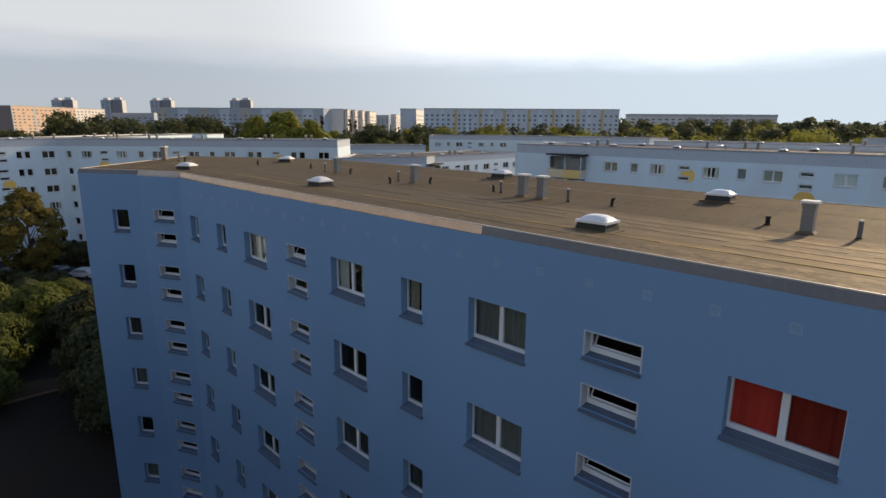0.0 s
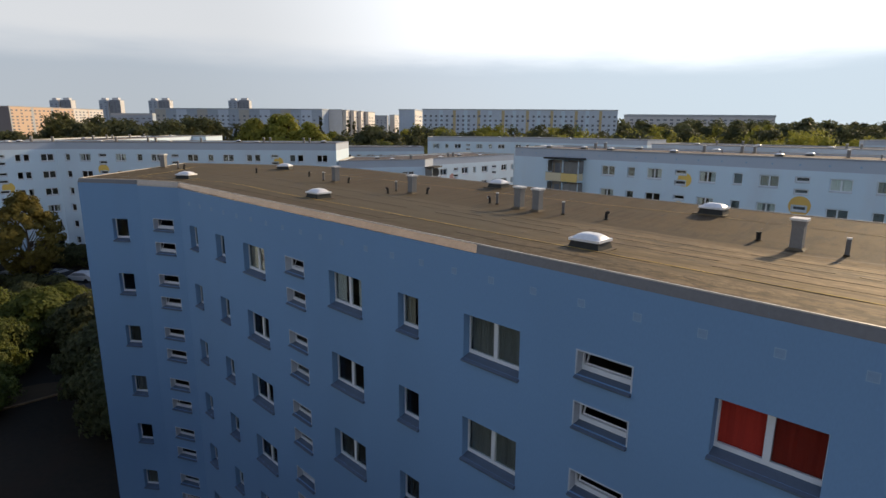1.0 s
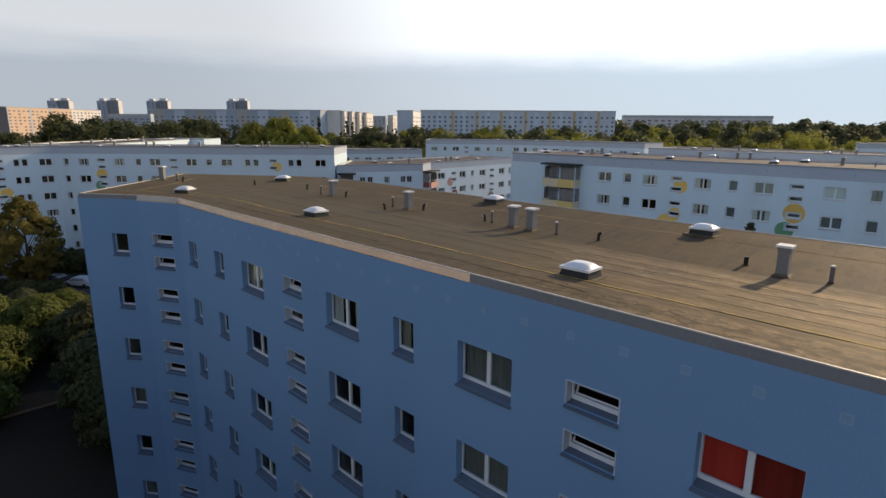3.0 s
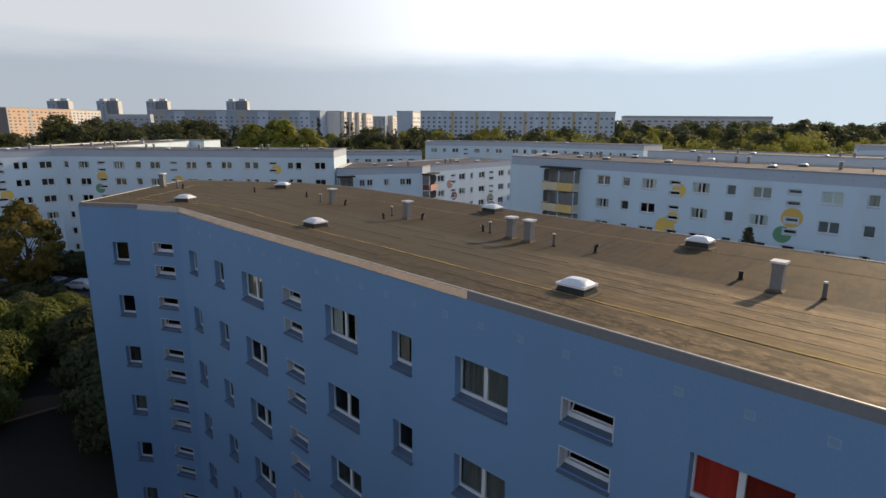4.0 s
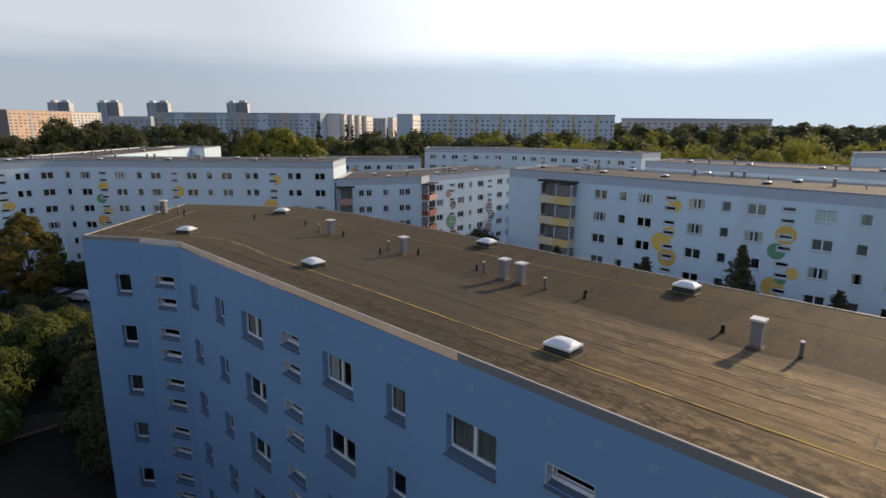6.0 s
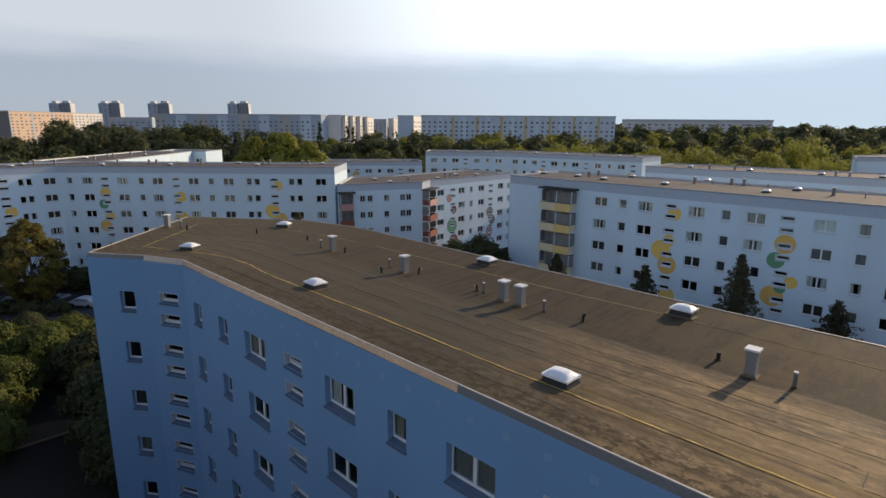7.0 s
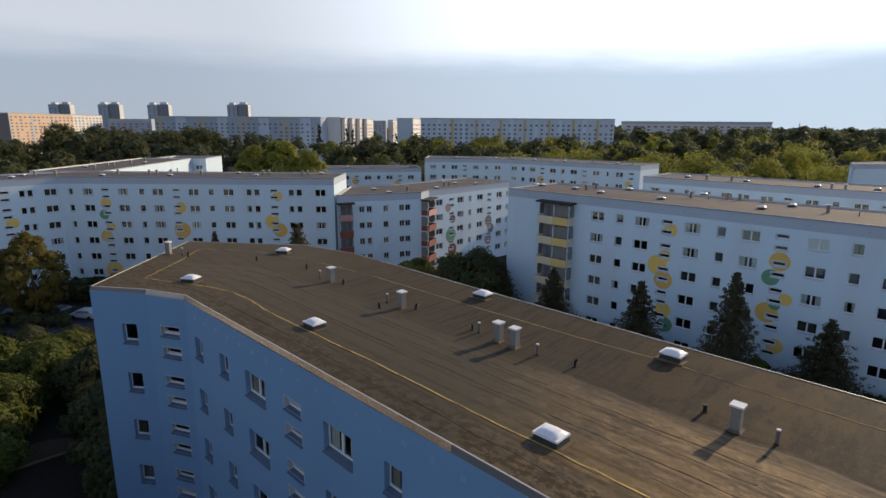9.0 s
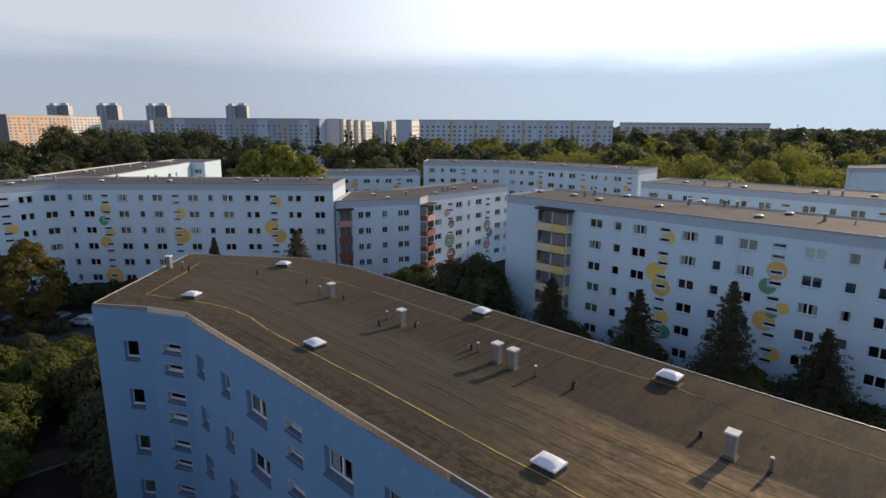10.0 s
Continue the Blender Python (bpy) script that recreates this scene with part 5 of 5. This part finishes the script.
# strip over the end face: shade on the tan gable put into a dark colour
far_slab([(-414.0, 504.0), (-382.0, 504.0), (-362.5, 610.0), (-395.0, 612.0)], 37.3, {0: (40, 0.5, 0.5), 1: (4.6, 2.2, 1.2)}, "tan and white eleven-storey slab block in the evening sun", FAR_TAN,
         {0: [(0.0, 1.0, FAR_GABLE_SHADE)], 1: [(0.0, 0.012, FAR_GREY), (0.20, 0.225, FAR_GREY), (0.40, 0.425, FAR_GREY), (0.645, 0.81, FAR_SUN_CREAM), (0.82, 1.0, FAR_SUN_CREAM)]})
far_slab([(164.2, 503.2), (296.2, 506.0), (296.2, 515.5), (164.2, 514.4)], 31.53, {0: (6, 3, 1.3)}, "long low slab block on the horizon", FAR_WALL, None, 2.0)
far_slab([(118.1, 399.1), (122.7, 400.4), (122.7, 412.2), (118.1, 412.2)], 31.42, {}, "block end behind the long slab")
far_slab([(-353.4, 607.1), (-308.0, 605.9), (-308.0, 616.7), (-353.4, 616.7)], 31.97, {0: (6, 3, 1.3)}, "dark flat block between the towers", FAR_BLUE, None, 2.2)
far_slab([(-98.4, 399.6), (-66.6, 396.3), (-66.6, 409.5), (-98.4, 412.8)], 12.4, {0: (4, 2.8, 1.4)}, "low white school building among trees", RENDER_WHITE)


def tower(x, y, H, label):
    """Two tower slices with a dark joint between, plant rooms on the roof and a pale panel that puts sun on the flank.
    """
    ob = tagged(new("apartment_tower"), label, "tower block", "residential towers")
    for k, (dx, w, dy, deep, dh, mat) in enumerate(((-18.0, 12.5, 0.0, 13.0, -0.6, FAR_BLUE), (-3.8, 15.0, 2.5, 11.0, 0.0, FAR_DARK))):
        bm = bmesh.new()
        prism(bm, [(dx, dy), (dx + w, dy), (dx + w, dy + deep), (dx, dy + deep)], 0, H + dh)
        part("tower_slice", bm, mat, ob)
        bm = bmesh.new()
        prism(bm, [(dx + 2.5, dy + 3), (dx + w - 3.5, dy + 3), (dx + w - 3.5, dy + deep - 2), (dx + 2.5, dy + deep - 2)], H + dh, H + dh + 3.2)
        part("plant_room", bm, FAR_WALL, ob, "pale plant room on the roof")
        bm = bmesh.new()
        window_grid(bm, Matrix.Translation((dx, dy, 0)), w, 20, H + dh - 2, 4.2, 2.9, 2.2, 1.4, skip=0.1, seed=k + int(abs(x)))
        tagged(part("window_grid", bm, FAR_GLASS, ob, "rows of dark windows"), kind="stuff")
        # pale panel over the sunward side: sunlight put into its colour
        bm = bmesh.new()
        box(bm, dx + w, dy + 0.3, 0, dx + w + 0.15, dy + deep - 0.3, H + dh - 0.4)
        part("gable", bm, FAR_WALL, ob, "pale flank panel, sunlight put into its colour")
    bm = bmesh.new()
    box(bm, -5.5, 4.5, 0, -3.8, 11, H - 2.5)
    part("stair_joint", bm, FAR_DARK, ob, "dark joint")
    ob.matrix_basis = Matrix.Translation((x, y, 0))
    return ob


for px, H in ((-550.4, 57.0), (-478.9, 57.4), (-407.4, 57.4), (-291.9, 58.0)):
    tower(px, 829, H, "pair of grey high-rise tower slices on the horizon")

bm = bmesh.new()
tube(bm, (0, 0, 0), (0, 0, 37), 1.1, 0.5, 8)
box(bm, -1.3, -0.5, 33.0, 1.3, 0.5, 34.2)
mast = tagged(part("radio_mast", bm, FAR_GREY, None), "thin grey radio mast above the far woods", "mast")
mast.matrix_basis = Matrix.Translation((570, 900, 0))

# ---- trees ----


def leaves(rng, centres, radii, per, size, flat=0.75, hubs=None):
    """Corner arrays of many small leaf sprays round the given clump centres; hubs: the middle of the crown that each clump belongs to."""
    n = len(centres) * per
    c = np.repeat(centres, per, axis=0)
    r = np.repeat(radii, per)
    d = rng.normal(size=(n, 3))
    d /= np.linalg.norm(d, axis=1, keepdims=True)
    p = c + d * (r * rng.uniform(0.55, 1.05, n) ** 0.6)[:, None] * np.array((1, 1, flat))
    nrm = d + rng.normal(size=(n, 3)) * 0.7
    if hubs is not None:
        away = p - np.repeat(hubs, per, axis=0)
        away /= np.linalg.norm(away, axis=1, keepdims=True) + 1e-6
        nrm = 0.45 * d + 0.9 * away + rng.normal(size=(n, 3)) * 0.35
    nrm /= np.linalg.norm(nrm, axis=1, keepdims=True)
    a = np.cross(nrm, rng.normal(size=(n, 3)))
    a /= np.linalg.norm(a, axis=1, keepdims=True)
    b = np.cross(nrm, a)
    s = size * rng.uniform(0.6, 1.3, n)[:, None]
    return np.stack((p - a * s, p + b * s * 0.6, p + a * s, p - b * s * 0.6), axis=1).reshape(-1, 3)


def leaf_mesh(name, corners, mat):
    n = len(corners) // 4
    me = bpy.data.meshes.new(name)
    me.vertices.add(n * 4)
    me.vertices.foreach_set("co", corners.astype(np.float32).ravel())
    me.loops.add(n * 4)
    me.loops.foreach_set("vertex_index", np.arange(n * 4, dtype=np.int32))
    me.polygons.add(n)
    me.polygons.foreach_set("loop_start", np.arange(0, n * 4, 4, dtype=np.int32))
    me.update(calc_edges=True)
    me.materials.append(mat)
    return me


def broadleaf(H, R, seed, mat, clumps=70, per=70, size=0.22, low=0.25):
    """Tapered trunk with limbs, and a crown of leaf clumps with gaps."""
    rng = np.random.default_rng(seed)
    ob = new("tree")
    bm = bmesh.new()
    tube(bm, (0, 0, -0.1), (0.1, 0.05, H * 0.45), 0.022 * H, 0.013 * H, 9)
    tube(bm, (0.1, 0.05, H * 0.45), (0.0, 0.1, H * 0.85), 0.013 * H, 0.004 * H, 7)
    cs, rs = [], []
    for i in range(clumps):
        z = low + (1 - low) * rng.uniform(0.0, 1.0) ** 0.9
        prof = sin(pi * min(1, (z - low) / (1 - low) * 0.88 + 0.12)) ** 0.7
        ang, rad = rng.uniform(0, 2 * pi), R * prof * rng.uniform(0.3, 1.2) ** 0.55
        cs.append((rad * cos(ang), rad * sin(ang), z * H))
        rs.append(R * rng.uniform(0.14, 0.33) * (0.75 if clumps > 200 else 1.0))
        if i % 7 == 0:
            base = Vector((0.08, 0.05, max(0.2 * H, z * H - rad * 0.9)))
            tube(bm, base, Vector(cs[-1]), 0.006 * H, 0.002 * H, 6)
    put("trunk", mesh_of("trunk", bm, BARK), ob)
    put("crown", leaf_mesh("crown", leaves(rng, np.array(cs), np.array(rs), per, size, hubs=np.array([(0.0, 0.0, H * (0.45 + 0.5 * low))] * len(cs))), mat), ob)
    return ob


def conifer(H, R, seed):
    rng = np.random.default_rng(seed)
    ob = new("conifer")
    bm = bmesh.new()
    tube(bm, (0, 0, -0.1), (0, 0, H * 0.97), 0.018 * H, 0.003 * H, 8)
    cs, rs = [], []
    tiers = 34
    for t in range(tiers):
        f = t / tiers
        z = H * (0.05 + 0.94 * f)
        rad = R * (1 - f) ** 0.8 * rng.uniform(0.8, 1.15)
        arms = max(5, int(17 * (1 - f) + 4))
        for a in range(arms):
            ang = 2 * pi * (a + rng.uniform(0, 0.7)) / arms + t
            out = rad * rng.uniform(0.62, 1.25)
            if t % 2 == 0 and a % 3 == 0:
                tube(bm, (0, 0, z), (out * cos(ang), out * sin(ang), z - 0.18 * out), 0.03, 0.012, 4)
            for q in (0.25, 0.5, 0.75, 0.98):
                cs.append((out * q * cos(ang), out * q * sin(ang), z - 0.22 * out * q + rng.uniform(-0.28, 0.28)))
                rs.append(0.18 + 0.085 * R * (1 - f) * (1.1 - 0.6 * q))
    put("trunk", mesh_of("trunk", bm, BARK), ob)
    put("crown", leaf_mesh("crown", leaves(rng, np.array(cs), np.array(rs), 18, 0.105, 0.8), NEEDLE), ob)
    return ob


def plant(ob, spots, label, category, group):
    """Put the first tree at the first spot and copies at the others: (x, y, turn, scale)."""
    tagged(ob, label, category, group)
    for k, (x, y, turn, s) in enumerate(spots):
        o = ob if k == 0 else copy_thing(ob, Matrix())
        o.matrix_basis = Matrix.Translation((x, y, 0)) @ Matrix.Rotation(radians(turn), 4, "Z") @ Matrix.Scale(s, 4)


plant(conifer(14.0, 4.6, 1), [(29.65, 51.5, 0, 1.0)], "tall dark spruce before the white block", "spruce", "courtyard spruces")
plant(conifer(10.8, 5.0, 10), [(36.0, 46.5, 70, 1.0), (46.5, 37.0, 20, 1.05)], "broad dark spruce before the white block", "spruce", "courtyard spruces")
plant(conifer(11.5, 4.8, 2), [(13.9, 62.0, 30, 1.0), (22.6, 57.5, 140, 0.98), (9.4, 74.5, 200, 0.80)], "dark spruce in the courtyard", "spruce", "courtyard spruces")
plant(conifer(11.3, 2.7, 12), [(-35.2, 85.5, 50, 1.0)], "slender dark spruce before the white block", "spruce", "courtyard spruces")
# the last four stand unseen behind the near block, added to block the sun
plant(broadleaf(10.8, 4.4, 3, LEAF_DARK, 120, 90, 0.26, 0.12), [(2.4, 75.0, 0, 0.90), (5.9, 75.6, 130, 0.95), (-15.5, 46.5, 30, 1.05), (-11.0, 51.5, 100, 1.0), (-20.0, 50.5, 200, 0.95), (-17.0, 57.0, 60, 0.95)], "dense dark green broadleaf tree in the courtyard", "tree", "courtyard trees")
plant(broadleaf(8.5, 3.3, 13, LEAF, 80, 110, 0.22, 0.1), [(-4.6, 77.0, 0, 0.97), (-2.4, 78.0, 120, 1.0), (31.8, 49.8, 60, 0.62), (17.0, 60.0, 40, 0.6)], "olive green broadleaf tree in the courtyard", "tree", "courtyard trees")
plant(conifer(13.2, 5.6, 4), [(-21.3, 82.5, 0, 1.0)], "ragged dark conifer before the white block", "conifer", "courtyard spruces")
plant(broadleaf(4.2, 3.4, 14, LEAF_DARK, 60, 80, 0.22, 0.05), [(23.5, 58.5, 0, 1.0), (30.5, 53.0, 60, 1.0), (37.0, 47.5, 130, 1.1), (39.5, 42.5, 10, 1.0), (16.5, 66.0, 220, 1.0), (25.0, 63.0, 100, 0.8), (49.0, 33.0, 30, 1.2), (8.5, 68.5, 44, 1.1), (3.0, 70.5, 170, 1.0), (36.0, 44.0, 280, 0.9)], "low dark shrub in the courtyard", "shrub", "courtyard shrubs")
plant(broadleaf(12.0, 3.8, 5, LEAF_YELLOW, 210, 90, 0.19, 0.12), [(-57.5, 75.3, 0, 1.04), (-67.0, 78.5, 120, 0.95)], "yellowing broadleaf tree beside the car park", "tree", "car park trees")
plant(broadleaf(6.5, 4.0, 6, LEAF, 260, 62, 0.20, 0.08), [(-40.2, 53.0, 0, 0.86), (-47.5, 53.5, 80, 0.9), (-36.2, 57.5, 150, 0.72), (-41.5, 58.5, 30, 0.70), (-39.4, 45.6, 250, 0.78), (-37.4, 40.8, 20, 0.78), (-43.5, 47.0, 310, 0.8), (-34.7, 38.1, 140, 0.6)], "rounded green tree over the footpath", "tree", "footpath trees")
plant(broadleaf(6.0, 3.9, 7, LEAF_DARK, 220, 52, 0.21, 0.06), [(-34.0, 51.0, 0, 0.92), (-30.6, 55.5, 60, 0.85), (-34.5, 63.5, 100, 0.5), (-28.3, 44.0, 20, 0.92), (-22.6, 36.8, 77, 0.78), (-24.8, 39.2, 210, 0.85), (-26.2, 47.5, 10, 0.9), (-29.5, 62.0, 200, 0.6), (-25.5, 55.0, 10, 0.85), (-45.0, 64.5, 77, 0.5), (-39.5, 65.0, 77, 0.48),
      (-24.5, 41.5, 130, 0.9), (-50.5, 64.5, 95, 0.5), (-55.5, 63.5, 33, 0.55), (-24.0, 63.0, 300, 0.6)], "dark green tree in the shade of the block", "tree", "footpath trees")
plant(broadleaf(1.9, 2.2, 17, LEAF_DARK, 40, 90, 0.14, 0.05), [(-53.0, 86.5, 50, 1.7), (-57.5, 86.0, 100, 1.6), (-49.0, 87.0, 10, 1.8), (-45.0, 87.5, 210, 1.4), (-62.5, 86.0, 300, 1.6), (-60.0, 72.6, 40, 0.9), (-56.6, 72.9, 130, 0.95), (-53.0, 73.0, 250, 0.85), (-63.5, 72.4, 300, 0.9), (-67.5, 72.4, 10, 0.95)], "low dark shrub in the shade", "shrub", "shaded shrubs")
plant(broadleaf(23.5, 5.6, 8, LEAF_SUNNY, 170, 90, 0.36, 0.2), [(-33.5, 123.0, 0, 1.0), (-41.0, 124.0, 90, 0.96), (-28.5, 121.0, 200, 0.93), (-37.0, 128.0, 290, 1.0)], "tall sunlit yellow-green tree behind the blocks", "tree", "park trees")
plant(broadleaf(17.0, 6.0, 9, LEAF, 110, 90, 0.40, 0.15), [(-18.0, 178.0, 0, 0.95), (-7.0, 182.0, 80, 0.85), (-26.0, 182.0, 150, 0.9), (-51.0, 165.0, 30, 0.9)], "green park tree behind the blocks", "tree", "park trees")


plant(broadleaf(28.0, 2.2, 15, LEAF_DARK, 70, 60, 0.5, 0.05), [(-86.0, 402.0, 0, 1.0), (-65.5, 395.0, 90, 0.93), (-61.5, 397.0, 200, 0.9), (-158.0, 430.0, 40, 0.88)], "slender dark poplar before the distant blocks", "tree", "poplars")


def woods(name, spots, mat, seed, label, per=32, size=0.85, k=16):
    """Many crowns in one mesh: each a lumpy dome of leaf clumps laid over its upper side, thinner below."""
    rng = np.random.default_rng(seed)
    parts = []
    for x, y, h, r in spots:
        d = rng.normal(size=(k, 3))
        d /= np.linalg.norm(d, axis=1, keepdims=True)
        d[:, 2] = np.where(d[:, 2] < -0.55, -d[:, 2], d[:, 2])
        reach = rng.uniform(0.62, 0.95, k)[:, None]
        tall = 0.40 * h
        cs = np.array((x, y, h - tall)) + d * reach * np.array((r, r, tall))
        parts.append(leaves(rng, cs, np.full(k, r * (0.40 if k < 20 else 0.30)) * rng.uniform(0.75, 1.2, k), per, size, hubs=np.repeat([(x, y, 0.55 * h)], k, axis=0)))
    ob = new(name, leaf_mesh(name, np.concatenate(parts), mat))
    return tagged(ob, label, "woods", "", "stuff")


def scatter(seed, n, depth, slope, h, r, clear=(), gap=0.0):
    """Spots spread over a fan of ground between two depths; slope: sideways over depth."""
    rng = np.random.default_rng(seed)
    out = []
    while len(out) < n:
        y = depth[0] + (depth[1] - depth[0]) * rng.uniform() ** 0.8
        x = y * rng.uniform(*slope)
        if any(a - 7 < x < b + 7 and c - 7 < y < d + 7 for a, b, c, d in clear):
            continue
        if gap and any(hypot(x - o[0], y - o[1]) < gap for o in out):
            gap *= 0.998
            continue
        k = rng.uniform(0.8, 1.15)
        out.append((x, y, rng.uniform(*h) * k, rng.uniform(*r) * k))
    return out


# three unseen rows of trees, added to keep sky light off the lower wall
bank = random.Random(8)
woods("park_trees", [(x, -24 - x - bank.uniform(0, 14), bank.uniform(0.85, 1.1) * min(18, 12 - 0.2 * x), bank.uniform(4.2, 5.8)) for x in range(-50, -6, 3)], LEAF_DARK, 40, "unseen dark trees added to darken the wall", 40, 0.6)
woods("park_trees", [(x, y, bank.uniform(10.5, 13), bank.uniform(3.6, 4.4)) for x, y in ((-33, 21.5), (-29.5, 17), (-26, 13), (-22.5, 9), (-19.5, 4.5), (-34, 15), (-29, 9))], LEAF_DARK, 42, "unseen dark trees added to shade wall and ground", 90, 0.35)
woods("park_trees", [(x, -8.5 - x - bank.uniform(0, 5), bank.uniform(16.0, 18.0), bank.uniform(3.8, 4.8)) for x in range(-17, 24, 4)], LEAF_DARK, 46, "unseen dark trees added close by to shade the lower wall", 130, 0.33)
BUILT = [(-20, 122, 374, 394), (-36, -12, 384, 428), (-90, -50, 430, 490), (-215, -84, 420, 440), (-430, -366, 500, 616), (160, 300, 500, 522), (-105, -64, 394, 416), (98, 156, 132, 170), (37, 97, 48, 110), (-84, -40, 660, 722)]
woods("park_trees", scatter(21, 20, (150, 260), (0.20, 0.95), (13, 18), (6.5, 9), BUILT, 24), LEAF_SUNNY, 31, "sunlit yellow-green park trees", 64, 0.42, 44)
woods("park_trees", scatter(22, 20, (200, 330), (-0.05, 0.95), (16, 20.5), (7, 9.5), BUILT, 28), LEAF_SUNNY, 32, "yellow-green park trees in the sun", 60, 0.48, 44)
woods("park_trees", scatter(33, 64, (150, 330), (-0.05, 0.95), (11, 17), (6.5, 9), BUILT, 18), LEAF_PARK, 45, "olive green park trees", 48, 0.48, 40)
woods("park_trees", scatter(31, 50, (150, 330), (0.05, 0.95), (10, 14), (5, 7), BUILT), LEAF_FAR, 43, "darker trees among the sunlit ones", 44, 0.6)
woods("park_trees", scatter(23, 190, (230, 372), (-0.68, 0.9), (17, 22), (4.5, 6.8), BUILT), LEAF_FAR, 33, "dark green park trees")
woods("park_trees", scatter(24, 110, (280, 395), (-0.70, -0.40), (21, 27), (5, 7), BUILT), LEAF_DARK, 34, "tall dark trees before the long slabs")
woods("park_trees", scatter(25, 70, (180, 290), (-0.9, -0.45), (10, 15), (4, 5.5), BUILT), LEAF_DARK, 35, "dark shrubs and trees behind the wing")
woods("park_trees", scatter(29, 95, (220, 460), (-1.0, -0.66), (12, 17.5), (4.5, 6), BUILT), LEAF_DARK, 39, "low dark trees before the tan slab")
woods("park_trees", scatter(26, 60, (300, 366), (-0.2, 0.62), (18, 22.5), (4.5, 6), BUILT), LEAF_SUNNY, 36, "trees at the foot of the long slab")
woods("distant_woods", scatter(27, 560, (410, 1400), (0.1, 1.0), (24, 28), (7, 11), BUILT), LEAF_FAR, 37, "dark woods up to the horizon", 12, 2.3)
woods("distant_woods", scatter(30, 90, (400, 494), (0.30, 0.72), (24, 27), (6, 9), BUILT), LEAF_FAR, 41, "dark woods before the low slab", 30, 1.2)
woods("distant_woods", scatter(28, 260, (500, 1400), (-1.0, 0.1), (19, 24), (7, 11), BUILT), LEAF_FAR, 38, "dark woods up to the horizon", 12, 2.3)

# ---- cars on the car park ----


def car(paint):
    ob = new("car")
    prof = [(-2.1, 0.35), (2.1, 0.35), (2.15, 0.75), (1.35, 0.92), (0.65, 1.42), (-1.1, 1.45), (-1.9, 0.98), (-2.15, 0.9)]
    bm = bmesh.new()
    sides = [[bm.verts.new((x, y * (0.86 if z > 1.2 else 1), z)) for x, z in prof] for y in (-0.85, 0.85)]
    bm.faces.new(sides[0])
    bm.faces.new(sides[1][::-1])
    n = len(prof)
    for i in range(n):
        bm.faces.new((sides[0][(i + 1) % n], sides[0][i], sides[1][i], sides[1][(i + 1) % n]))
    bmesh.ops.bevel(bm, geom=bm.edges[:], offset=0.06, segments=2)
    part("body", bm, paint, ob)
    bm = bmesh.new()
    for y in (-0.82, 0.82):
        bm.faces.new([bm.verts.new((x, y + (0.02 if y > 0 else -0.02) * (1 if z < 1.1 else -2.6), z)) for x, z in ((1.1, 0.98), (0.58, 1.36), (-1.0, 1.38), (-1.6, 0.99))])
    part("side_window", bm, FAR_GLASS, ob)
    for x in (-1.3, 1.3):
        for y in (-0.86, 0.70):
            bm = bmesh.new()
            tube(bm, (x, y, 0.32), (x, y + 0.16, 0.32), 0.32, 0.32, 14)
            part("wheel", bm, BLACK, ob, "black tyre")
    return ob


SILVER = material("silver_car_paint", (0.17, 0.18, 0.20), rough=0.3, metallic=0.4, vary=0.03, spec=0.5)
DARK_CAR = material("dark_car_paint", (0.03, 0.035, 0.045), rough=0.25, vary=0.03, spec=0.5)
WHITE_CAR = material("white_car_paint", (0.42, 0.43, 0.45), rough=0.3, vary=0.03, spec=0.5)
for paint, label, spots in ((SILVER, "silver parked car on the asphalt car park", [(-61.3, 76.6, 80), (-75.0, 77.0, 85)]),
                            (DARK_CAR, "dark parked car on the asphalt car park", [(-58.0, 77.0, 84), (-55.2, 77.2, 84), (-70.0, 77.0, 84)]),
                            (WHITE_CAR, "white parked car beside the block corner", [(-51.0, 76.0, 170)])):
    first = tagged(car(paint), label, "car", "parked cars")
    for k, (x, y, turn) in enumerate(spots):
        o = first if k == 0 else copy_thing(first, Matrix())
        o.matrix_basis = Matrix.Translation((x, y, 0.03)) @ Matrix.Rotation(radians(turn), 4, "Z")
